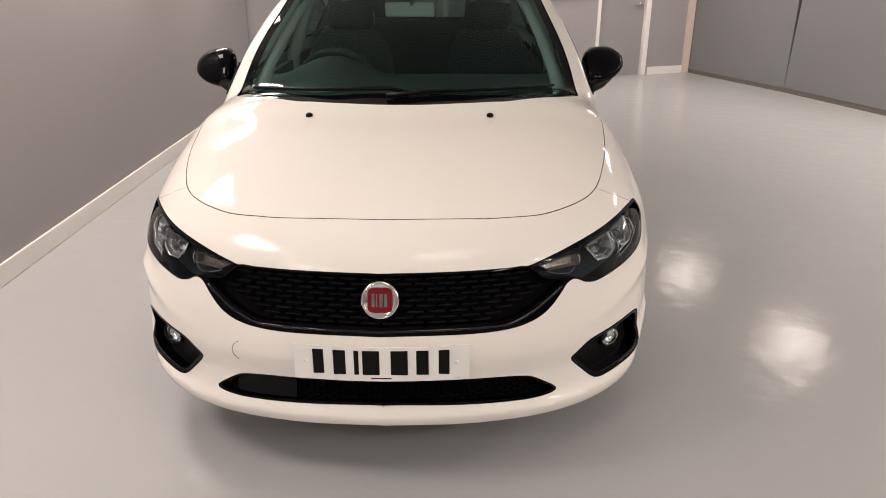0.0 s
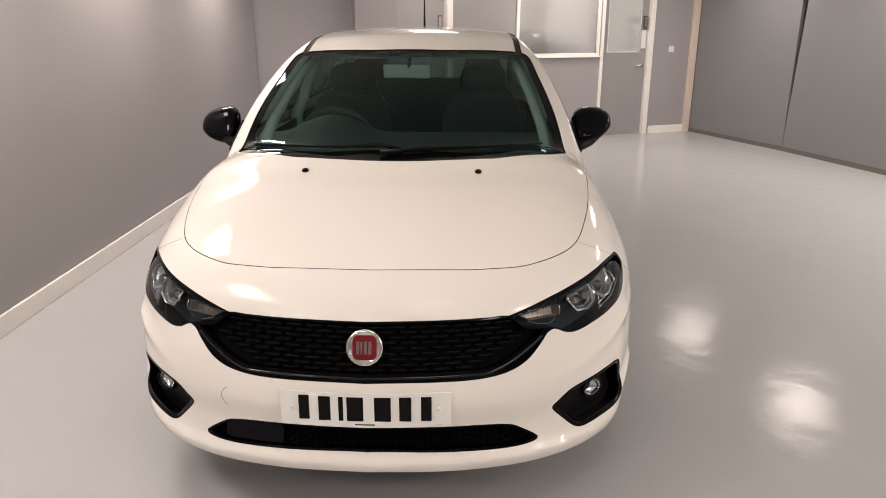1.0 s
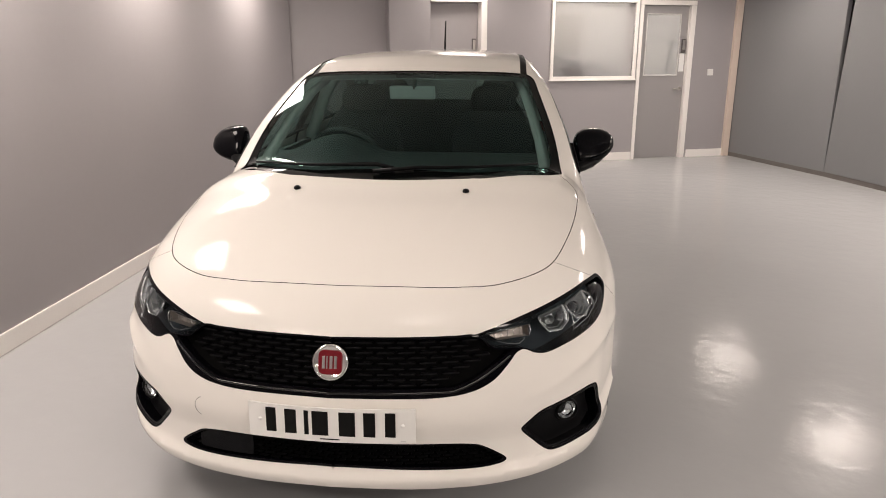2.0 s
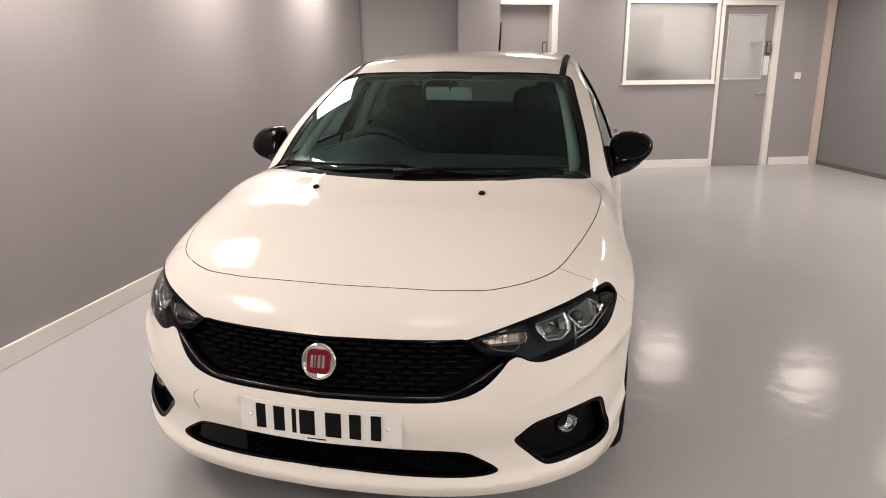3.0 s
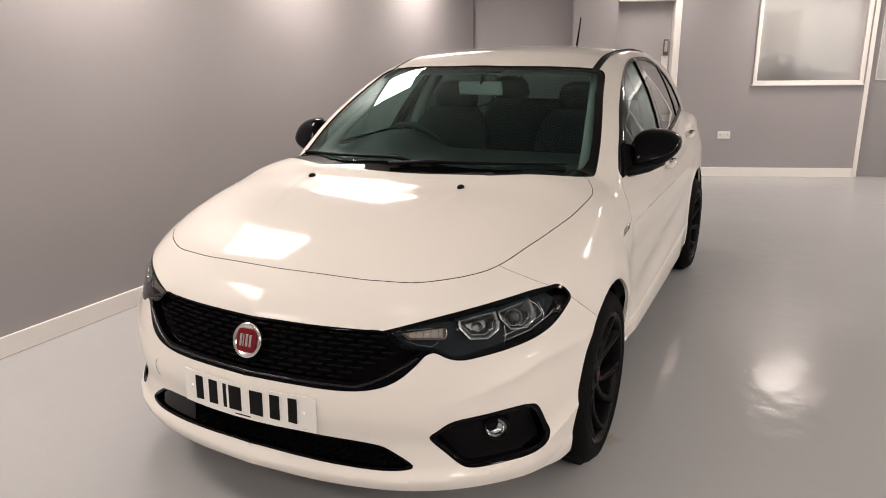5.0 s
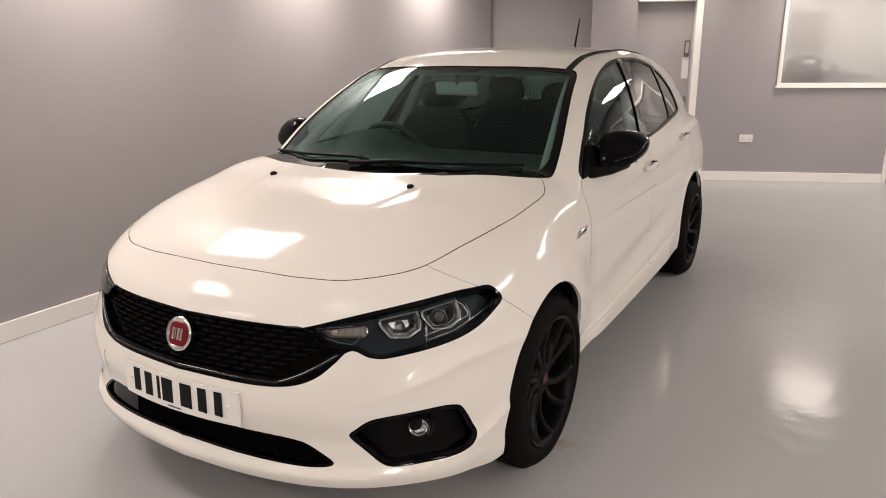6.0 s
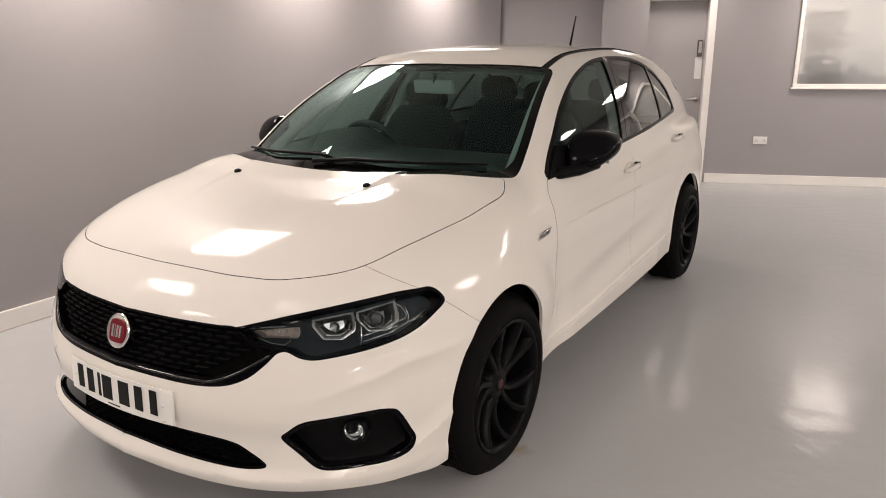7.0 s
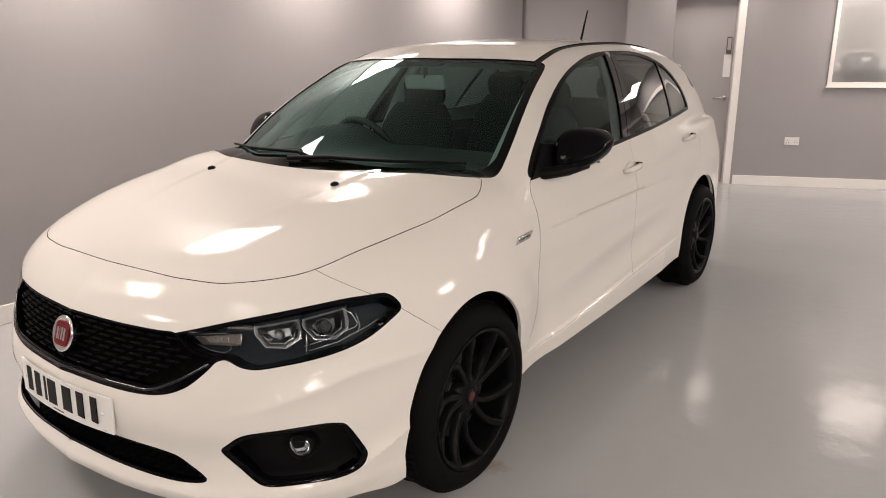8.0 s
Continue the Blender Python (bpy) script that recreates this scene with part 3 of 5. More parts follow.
def inside(poly):
    """Signed distance to a closed outline, negative within it."""
    a, b = poly, np.roll(poly, -1, 0)

    def at(q):
        best, odd = np.full(len(q), 1e9), np.zeros(len(q), bool)
        for (ax, ay), (bx, by) in zip(a, b):
            ex, ey = bx - ax, by - ay
            u = np.clip(((q[:, 0] - ax) * ex + (q[:, 1] - ay) * ey) / (ex * ex + ey * ey + 1e-15), 0, 1)
            best = np.minimum(best, (q[:, 0] - ax - u * ex) ** 2 + (q[:, 1] - ay - u * ey) ** 2)
            if ay != by:
                cross = ((ay > q[:, 1]) != (by > q[:, 1])) & (q[:, 0] < (bx - ax) * (q[:, 1] - ay) / (by - ay) + ax)
                odd ^= cross
        return np.where(odd, -1, 1) * np.sqrt(best)
    return at


def flank(v):
    return np.stack([girth(v), v[:, 2]], -1)


def plan(v):
    return v[:, :2]


def side_view(v):
    return v[:, 1:]


def shell(name, mesh, material, parent, label="", lip=0.012, off=0.0, sides="both"):
    """A panel of the skin as one mesh: mirrored, its rims turned inwards by lip."""
    v, t = mesh
    n = normals(v)
    v = v + n * off
    middle = np.abs(v[:, 0]) < 1e-5
    v[np.abs(v[:, 0]) < 2e-3, 0] *= 0.0 if sides == "both" else 1.0
    e = np.sort(np.concatenate([t[:, [0, 1]], t[:, [1, 2]], t[:, [2, 0]]]), 1)
    d = np.concatenate([t[:, [0, 1]], t[:, [1, 2]], t[:, [2, 0]]])
    _, idx, cnt = np.unique(e[:, 0] * 10**7 + e[:, 1], return_index=True, return_counts=True)
    rim = d[idx[cnt == 1]]
    if sides == "both":
        rim = rim[~(middle[rim[:, 0]] & middle[rim[:, 1]])]
    verts, faces, norm = v, t, n
    if lip and len(rim):
        ids = np.unique(rim)
        at = {int(i): k for k, i in enumerate(ids)}
        m = len(ids)
        base = len(v)
        r = np.array([[at[int(a)], at[int(b)]] for a, b in rim])
        # rim normals point out of the panel, along its surface
        c = np.zeros((m, 3))
        for (a, b), (i, j) in zip(rim, r):
            w = np.cross(v[b] - v[a], n[a] + n[b])
            c[i] += w
            c[j] += w
        c /= np.maximum(np.linalg.norm(c, axis=1, keepdims=True), 1e-12)
        verts = np.concatenate([v, v[ids], v[ids] - n[ids] * lip])
        norm = np.concatenate([n, c, c])
        q = np.stack([r[:, 1] + base, r[:, 0] + base, r[:, 0] + base + m, r[:, 1] + base + m], -1)
        faces = np.concatenate([t, q[:, [0, 1, 2]], q[:, [0, 2, 3]]])
    flip = verts * np.array([-1, 1, 1])
    fn = norm * np.array([-1, 1, 1])
    if sides == "both":
        k = len(verts)
        onx = np.abs(verts[:, 0]) < 1e-6
        remap = np.where(onx, np.arange(k), np.arange(k) + k)
        allv, alln = np.concatenate([verts, flip]), np.concatenate([norm, fn])
        allf = np.concatenate([faces, remap[faces][:, ::-1]])
        use, inv = np.unique(allf, return_inverse=True)
        allv, alln, allf = allv[use], alln[use], inv.reshape(-1, 3)
    elif sides == "right":
        allv, alln, allf = flip, fn, faces[:, ::-1]
    else:
        allv, alln, allf = verts, norm, faces
    me = bpy.data.meshes.new(name)
    me.from_pydata(allv.tolist(), [], allf.tolist())
    me.update()
    me.shade_smooth()
    me.normals_split_custom_set_from_vertices(alln.tolist())
    me.materials.append(material)
    # painted panels get black rims: the shade in their gaps, put into colour
    if material == PAINT and len(faces) > len(t):
        me.materials.append(SEAM_SHADE)
        index = np.zeros(len(faces), int)
        index[len(t):] = 1
        mid = verts[faces].mean(1)
        for cy in (.888, 3.475):  # the arches' edges stay painted
            index[np.hypot(mid[:, 1] - cy, mid[:, 2] - .308) < .42] = 0
        me.polygons.foreach_set("material_index", np.tile(index, 2 if sides == "both" else 1).tolist())
    ob = new(name, me)
    if parent:
        ob.parent = parent
    if label:
        tagged(ob, label)
    return ob


def pair(name, mesh, material, parent, label="", **k):
    return [shell(name, mesh, material, parent, label, sides=s, **k) for s in ("left", "right")]


# ---- car materials ----
PAINT = mat("pearl_white_paint", (0.80, 0.77, 0.72), 0.45, coat=1.0, var=0.006, scale=2, rough_var=0.0, spec=0.0)
PAINT.node_tree.nodes["Principled BSDF"].inputs["Coat IOR"].default_value = 1.31
PAINT.node_tree.nodes["Principled BSDF"].inputs["Coat Roughness"].default_value = 0.085
SEAM_SHADE = mat("seam_shade", (0.012, 0.011, 0.010), 0.8, spec=0.1)
GLOSS_BLACK = mat("gloss_black", (0.002, 0.002, 0.003), 0.05, var=0.1, rough_var=0.02, spec=0.12)
GLOSS_TRIM = mat("gloss_black_trim", (0.003, 0.003, 0.004), 0.04, var=0.1, rough_var=0.01, spec=0.6)
SATIN_BLACK = mat("satin_black_plastic", (0.004, 0.004, 0.0045), 0.42, var=0.15, bump=0.1, spec=0.09)
FRAME_BLACK = mat("window_rubber", (0.004, 0.004, 0.0045), 0.30, var=0.15, spec=0.10)
DEEP_BLACK = mat("unlit_black_plastic", (0.0035, 0.0035, 0.0035), 0.8, var=0.1, spec=0.03)
RUBBER = mat("tyre_rubber", (0.0065, 0.0062, 0.0062), 0.7, var=0.25, scale=14, bump=0.2, bump_scale=90, spec=0.05)
CAP_RED = mat("hub_cap_red", (0.075, 0.014, 0.018), 0.3, var=0.1)
RIM_BLACK = mat("black_alloy", (0.004, 0.004, 0.0045), 0.34, var=0.12, spec=0.10)
CHROME = mat("chrome", (0.82, 0.81, 0.79), 0.10, metal=1.0, var=0.03)
LAMP_GREY = mat("lamp_reflector", (0.75, 0.76, 0.76), 0.16, metal=1.0, var=0.05)
LAMP_CUP = mat("lamp_cup", (0.20, 0.21, 0.215), 0.28, metal=1.0, var=0.08)
INDICATOR = mat("indicator_reflector", (0.34, 0.30, 0.27), 0.35, metal=0.8, var=0.1)
LAMP_DARK = mat("lamp_housing", (0.020, 0.027, 0.032), 0.5, var=0.1, spec=0.12)
BADGE_RED = mat("badge_red", (0.15, 0.007, 0.013), 0.3, coat=0.15, var=0.08, spec=0.2)
PLATE_WHITE = mat("plate_white", (0.80, 0.79, 0.76), 0.30, var=0.02)
INK = mat("plate_black", (0.006, 0.006, 0.006), 0.4, spec=0.1)
TINT = pane_mat("windscreen_glass", (0.33, 0.48, 0.45), 1.36, gloss=(0.70, 0.88, 0.86))
TINT_SIDE = pane_mat("side_glass", (0.62, 0.74, 0.71), 1.36, gloss=(0.80, 0.92, 0.90))
TINT_REAR = pane_mat("privacy_glass", (0.20, 0.24, 0.23), 1.42)
LENS = pane_mat("clear_lens", (0.90, 0.93, 0.95), 1.28)
RED_LENS = mat("tail_lens", (0.22, 0.01, 0.01), 0.08, coat=0.8)
CABIN = mat("cabin_plastic", (0.026, 0.034, 0.035), 0.65, var=0.12, bump=0.05)
CABIN_GREY = mat("cabin_pillar_cloth", (0.50, 0.51, 0.50), 0.8, var=0.08, bump=0.2)
SEAT = mat("seat_cloth", (0.010, 0.013, 0.0135), 0.9, var=0.1, scale=8)
FRIT = mat("ceramic_border", (0.003, 0.0035, 0.0035), 0.03, spec=0.13, rough_var=0.01)
MIRROR_CASE = mat("mirror_case", (0.62, 0.66, 0.65), 0.5, var=0.05)
PROJECTOR = mat("projector_glass", (0.03, 0.033, 0.037), 0.02, coat=1.0, var=.02, rough_var=.01)
MIRROR_GLASS = mat("mirror_glass", (0.8, 0.82, 0.83), 0.02, metal=1.0, var=0.01, rough_var=0.01)

car = tagged(new("car"), "white hatchback with black grille, mirrors and wheels on grey floor", "car")

# ---- outlines of the openings: girth and height on the flanks, plan on top ----
LAMP_LINE = outline([.406, .695, .551, .732, .690, .756, .835, .770, .922, .770, .964, .767, .994, .746, 1.002, .721, .965, .700, .895, .669, .820, .647,
                     .752, .633, .686, .623, .620, .615, .581, .622, .549, .638, .464, .650, .432, .674], sharp=(0,))
GRILLE_LINE = outline([-.20, .697, .0, .697, .20, .697, .36, .697, .412, .696, .47, .664, .549, .640, .524, .632, .500, .607, .448, .564, .384, .537, .300, .526, .15, .526, 0, .527, -.20, .527], sharp=(0, 6, 14))
LOW_LINE = outline([-.2, .383, 0, .383, .286, .376, .395, .366, .440, .343, .486, .305, .452, .292, .353, .290, .163, .297, 0, .303, -.2, .303], sharp=(0, 10))
FOG_LINE = outline([.528, .391, .545, .416, .588, .446, .678, .458, .756, .463, .796, .460, .825, .447, .864, .374, .875, .343, .855, .314, .804, .299, .722, .294, .642, .292, .609, .302, .571, .340])
HOOD_LINE = outline([-.3, .227, 0, .227, .25, .238, .356, .252, .47, .284, .578, .360, .648, .458, .700, .628, .735, .81, .755, .98, .755, 1.08, .738, 1.14, .702, 1.205, .58, 1.150, .384, 1.04, .19, 1.02, 0, 1.02, -.3, 1.02], sharp=(0, 12, 17))
SCREEN_LINE = outline([-.3, .978, 0, .975, .19, .983, .40, 1.00, .58, 1.075, .66, 1.15, .703, 1.245, .708, 1.300, .684, 1.46, .622, 1.718, .585, 1.880, .545, 1.912, .34, 1.842, .17, 1.795, 0, 1.785, -.3, 1.785], sharp=(0, 15))
DLO_LINE = outline([1.394, .970, 1.67, .990, 2.264, 1.018, 3.52, 1.083, 3.585, 1.100, 3.590, 1.16, 3.560, 1.240, 3.392, 1.350, 3.066, 1.413, 2.654, 1.424, 2.289, 1.402, 1.953, 1.331, 1.709, 1.226, 1.508, 1.091, 1.400, .995], sharp=(0,))


def ellipse(cy, cz, ry, rz):
    return lambda v: (np.sqrt(((v[:, 1] - cy) / ry) ** 2 + ((v[:, 2] - cz) / rz) ** 2) - 1) * min(ry, rz)


sill_z = spline(0, .240, .35, .228, .65, .230, .85, .220, .95, .205, 1.0, .215, 1.35, .258, 1.606, .262, 1.72, .276, 1.944, .284, 2.31, .282, 2.64, .282, 2.87, .284, 3.06, .286, 3.37, .290, 4.1, .25, 4.6, .23, 5.5, .23)
all_skin = skin_mesh()
_, rest = cut(all_skin, lambda v: v[:, 2] - sill_z(girth(v)))
_, rest = cut(rest, ellipse(0.888, 0.308, 0.333, 0.384))
_, rest = cut(rest, ellipse(3.475, 0.308, 0.372, 0.402))
lamp_skin, rest = cut(rest, lambda v: np.where(v[:, 1] < 1.2, inside(LAMP_LINE)(flank(v)), 1))
grille_skin, rest = cut(rest, lambda v: np.where(v[:, 1] < .5, inside(GRILLE_LINE)(flank(v)), 1))
low_skin, rest = cut(rest, lambda v: np.where(v[:, 1] < .5, inside(LOW_LINE)(flank(v)), 1))
fog_skin, rest = cut(rest, lambda v: np.where(v[:, 1] < .7, inside(FOG_LINE)(flank(v)), 1))
screen_skin, rest = cut(rest, lambda v: np.where((v[:, 1] < 2.3) & (v[:, 2] > 0.9), inside(SCREEN_LINE)(plan(v)), 1))
hood_skin, rest = cut(rest, lambda v: np.where((v[:, 1] < 1.5) & (v[:, 2] > 0.74), inside(HOOD_LINE)(plan(v)) + .0014, 1))
_, rest = cut(rest, lambda v: np.where((v[:, 1] < 1.5) & (v[:, 2] > 0.74), inside(HOOD_LINE)(plan(v)) - .0010, 1))
dlo_skin, rest = cut(rest, lambda v: np.where((v[:, 2] > 0.93) & (v[:, 0] > .3), inside(DLO_LINE)(side_view(v)), 1))
# the roof's black joint strips
strip_x = spline(1.9, .535, 2.2, .528, 2.6, .515, 3.2, .490, 3.7, .460)
strip_skin, rest = cut(rest, lambda v: np.where((v[:, 2] > 1.3) & (v[:, 1] < 3.8) & (v[:, 1] > 1.8), np.abs(v[:, 0] - strip_x(v[:, 1])) - .016, 1))
roof_skin, rest = cut(rest, lambda v: np.where((v[:, 2] > 1.3) & (v[:, 1] < 3.8) & (v[:, 1] > 1.7), v[:, 0] - strip_x(v[:, 1]), 1))
# rear window and tail lamps
rear_glass, rest = cut(rest, lambda v: np.where(v[:, 2] > 1.0, np.maximum(3.91 - v[:, 1], np.abs(v[:, 0]) - .60), 1))
blade_skin, rest = cut(rest, lambda v: np.where(v[:, 2] > 1.02, np.maximum(3.84 + (1.36 - v[:, 2]) * 1.15 - v[:, 1], 1.13 - v[:, 2]), 1))
tail_skin, rest = cut(rest, lambda v: np.where(v[:, 1] > 3.8, inside(outline([4.42, .86, 4.52, .92, 5.1, .93, 5.1, .76, 4.6, .76]))(flank(v)), 1))
# bumper, fenders, doors
bumper_line = lambda v: np.where(v[:, 1] < 1.2, np.where(v[:, 2] > .745, girth(v) - (.788 + (.833 - v[:, 2]) * 2.16), girth(v) - (1.003 + (.721 - v[:, 2]) * 1.31)), 1)
bumper_skin, rest = cut(rest, lambda v: bumper_line(v) + .0014)
_, rest = cut(rest, lambda v: bumper_line(v) - .0006)
door_front = spline(.2, 1.265, .387, 1.285, .45, 1.325, .56, 1.352, .745, 1.372, .83, 1.376, .905, 1.374, .950, 1.385, .970, 1.405, 1.0, 1.60, 1.5, 2.2)
door_mid = spline(.2, 2.33, .6, 2.35, 1.03, 2.355, 1.42, 2.56)
door_back = spline(.2, 3.10, .36, 3.115, .60, 3.24, .72, 3.36, .85, 3.46, 1.06, 3.56, 1.3, 3.57)
SEAM = .0017


def door_field(front, back, ahead):
    def at(v):
        low = .341 + .040 * (v[:, 1] - 1.3)
        d = np.maximum(np.maximum((front(v[:, 2]) - v[:, 1]) * ahead, (v[:, 1] - back(v[:, 2])) * 3), (low - v[:, 2]) * 4)
        return np.where((v[:, 0] > .6) & (v[:, 2] < 1.12), d, 1)
    return at


fd, rd = door_field(door_front, door_mid, 1), door_field(door_mid, door_back, 3)
door_f, rest = cut(rest, lambda v: fd(v) + SEAM)
_, rest = cut(rest, lambda v: fd(v) - SEAM * .5)
door_r, rest = cut(rest, lambda v: rd(v) + SEAM)
_, rest = cut(rest, lambda v: rd(v) - SEAM * .5)
fender_skin, rest = cut(rest, lambda v: np.where((v[:, 2] < 1.0), v[:, 1] - 1.40, 1))
for nm, sk, lb in (("bumper", bumper_skin, "body-coloured front bumper"), ("bonnet", hood_skin, "smooth white bonnet"), ("roof", roof_skin, "")):
    shell(nm, sk, PAINT, car, lb)
for nm, sk in (("fender", fender_skin), ("front_door", door_f), ("rear_door", door_r), ("quarter_panel", rest)):
    pair(nm, sk, PAINT, car)
pair("roof_strip", strip_skin, SATIN_BLACK, car, "black roof joint strip", off=-.004, lip=.01)
shell("rear_window", rear_glass, TINT_REAR, car, "dark rear window", off=-.003, lip=0)
pair("spoiler_blade", blade_skin, GLOSS_TRIM, car, "gloss black blade beside the rear window", off=.001, lip=.01)
pair("tail_lamp", tail_skin, RED_LENS, car, "red tail lamp", lip=.004)

# windscreen: clear middle within a black border
frit_field = lambda v: inside(SCREEN_LINE)(plan(v)) + .066 * np.clip((1.36 - v[:, 1]) / .25, 0, 1) + .022 + .012 * np.clip((np.abs(v[:, 0]) - .4) / .2, 0, 1)
clear_skin, frit_skin = cut(screen_skin, frit_field)
ws = shell("windscreen", clear_skin, TINT, car, "greenish tinted windscreen", off=-.004, lip=0)
ws.visible_shadow = False
shell("screen_border", frit_skin, FRIT, car, "black windscreen border", off=-.004, lip=.006)

# side windows: black frame, three panes a side
quarter_y = spline(1.077, 3.146, 1.35, 3.289)
pillar_y = spline(1.0, 2.325, 1.03, 2.340, 1.40, 2.560)
dlo_in = lambda v: inside(DLO_LINE)(side_view(v)) + .015


def pane_field(lo, hi):
    return lambda v: np.maximum(dlo_in(v), np.maximum(lo(v[:, 2]) - v[:, 1], v[:, 1] - hi(v[:, 2])))


p1, fr = cut(dlo_skin, pane_field(lambda z: 1.43 + 0 * z, lambda z: pillar_y(z) - .068))
p2, fr = cut(fr, pane_field(lambda z: pillar_y(z) + .068, lambda z: quarter_y(z) - .016))
p3, fr = cut(fr, pane_field(lambda z: quarter_y(z) + .016, lambda z: 9 + 0 * z))
post, fr = cut(fr, pane_field(lambda z: pillar_y(z) - .066, lambda z: pillar_y(z) + .066))
post_a, post = cut(post, lambda v: v[:, 1] - pillar_y(v[:, 2]) + .003)
_, post_b = cut(post, lambda v: v[:, 1] - pillar_y(v[:, 2]) - .003)
for s in ("left", "right"):
    f = shell("window_frame", fr, FRAME_BLACK, car, "black window surround", off=-.002, lip=.008, sides=s)
    for g, m in ((p1, TINT_SIDE), (p2, TINT_REAR), (p3, TINT_REAR)):
        shell("window_pane", g, m, f, off=-.007, lip=0, sides=s)
    for g in (post_a, post_b):
        shell("pillar_cover", g, GLOSS_TRIM, f, "gloss black door pillar cover", off=.001, lip=.01, sides=s)

# ---- grille ----
inner_grille = lambda v: np.maximum(inside(GRILLE_LINE)(flank(v)) + .006, (.553 + .9 * np.clip(girth(v) - .33, 0, 1) ** 1.35) - v[:, 2])
mesh_skin, band_skin = cut(grille_skin, inner_grille)
grille = shell("grille", mesh_skin, DEEP_BLACK, car, "black honeycomb radiator grille", off=-.032, lip=0)
shell("grille_frame", band_skin, GLOSS_BLACK, grille, "gloss black grille surround", off=-.001, lip=.03)

edge_z = lambda s: .551 + .9 * max(abs(s) - .33, 0) ** 1.35
# thin tube added to catch a highlight along the grille's lower edge
bm = bmesh.new()
trim = []
for i in range(-60, 61):
    s = .505 * i / 60
    p, n = on_flank(abs(s), edge_z(s) - .010, -.001)
    trim.append(Vector((p.x * (1 if s >= 0 else -1), p.y, p.z)))
add_tube(bm, trim, .0045, 10)
part("grille_glint_tube", bm, GLOSS_TRIM, grille, "thin gloss black tube added for the highlight along the grille", True)


def surface_frame(s, z, off):
    p, n = on_flank(s, z, off)
    x = Vector((0, 0, 1)).cross(n).normalized()
    return Matrix.Translation(p) @ Matrix((x, n.cross(x) * -1, n)).transposed().to_4x4()


def blade_mesh(w, h, d):
    bm = bmesh.new()
    pts = [(-w / 2, -h * .1), (-w / 2 + .007, -h / 2), (w / 2 - .007, -h / 2), (w / 2, -h * .1), (w / 2 - .005, h / 2), (-w / 2 + .005, h / 2)]
    a = [bm.verts.new((x, -y, 0)) for x, y in pts]
    b = [bm.verts.new((x * .93, -y * .6 + h * .12, d)) for x, y in pts]
    for i in range(6):
        bm.faces.new((a[i], a[(i + 1) % 6], b[(i + 1) % 6], b[i]))
    bm.faces.new(b)
    return mesh_of("blade", bm, SATIN_BLACK)


grille_in = inside(GRILLE_LINE)
blade = blade_mesh(.054, .0075, .020)
row, z = 0, .563
while z < .697:
    s = .0 if row % 2 else .0305
    while s < .50:
        q = np.array([[s, z]])
        if grille_in(q)[0] < -.014 and z > .560 + .9 * max(s - .31, 0) ** 1.35 and inside(LAMP_LINE)(q)[0] > .012 and not (s < .06 and .575 < z < .68):
            m = surface_frame(s, z, -.031)
            for mirror in ((1, -1) if s > 1e-6 else (1,)):
                ob = new("blade", blade)
                ob.parent = grille
                if mirror == 1:
                    ob.matrix_basis = m
                else:
                    l, r, _ = m.decompose()
                    ax = m.to_3x3()
                    x, y, n = (ax.col[i] for i in range(3))
                    n2 = Vector((n.x * -1, n.y, n.z))
                    x2 = Vector((0, 0, 1)).cross(n2).normalized()
                    ob.matrix_basis = Matrix.Translation((-l.x, l.y, l.z)) @ Matrix((x2, n2.cross(x2) * -1, n2)).transposed().to_4x4()
        s += .061
    row += 1
    z += .0148

# badge: a plain red shield on a chrome disc
bm = bmesh.new()
add_lathe(bm, [(-.02, .050), (.002, .0535), (.006, .052), (.0075, .047), (.005, .043), (.004, .001)], 48, pose(0, 0, 0, 0, 0, -90))
bp, bn = on_flank(0, .628, .006)
badge = part("badge", bm, CHROME, car, "round chrome badge with a red centre", True)
badge.matrix_basis = Matrix.Translation(bp) @ pose(0, 0, 0, -17)
bm = bmesh.new()
shape = outline([-.030, -.030, 0, -.035, .030, -.030, .034, 0, .030, .030, 0, .034, -.030, .030, -.034, 0], per=6)
top = [bm.verts.new((x, -.0075, z)) for x, z in shape]
bot = [bm.verts.new((x * 1.04, -.003, z * 1.04)) for x, z in shape]
bm.faces.new(top)
for i in range(len(top)):
    bm.faces.new((top[i], bot[i], bot[(i + 1) % len(top)], top[(i + 1) % len(top)]))
bmesh.ops.recalc_face_normals(bm, faces=bm.faces)
part("badge_shield", bm, BADGE_RED, badge, "dark red shield")
for i, w in enumerate((.0085, .004, .009, .0085)):
    x = (-.0185, -.0085, .0035, .0165)[i]
    part("badge_bar", box((x - w / 2, -.0092, -.018), (x + w / 2, -.0070, .018), .0008), CHROME, badge)

# number plate with plain bars
pp, pn = on_flank(0, .450, .004)
PLATE = Matrix.Translation(pp) @ pose(0, 0, 0, -2)
bm = bmesh.new()
add_box(bm, (-.260, -.004, -.0555), (.260, .002, .0555))
bmesh.ops.subdivide_edges(bm, edges=[e for e in bm.edges if abs(e.verts[0].co.x - e.verts[1].co.x) > .1], cuts=16)


def bow(x):
    return .34 * x * x


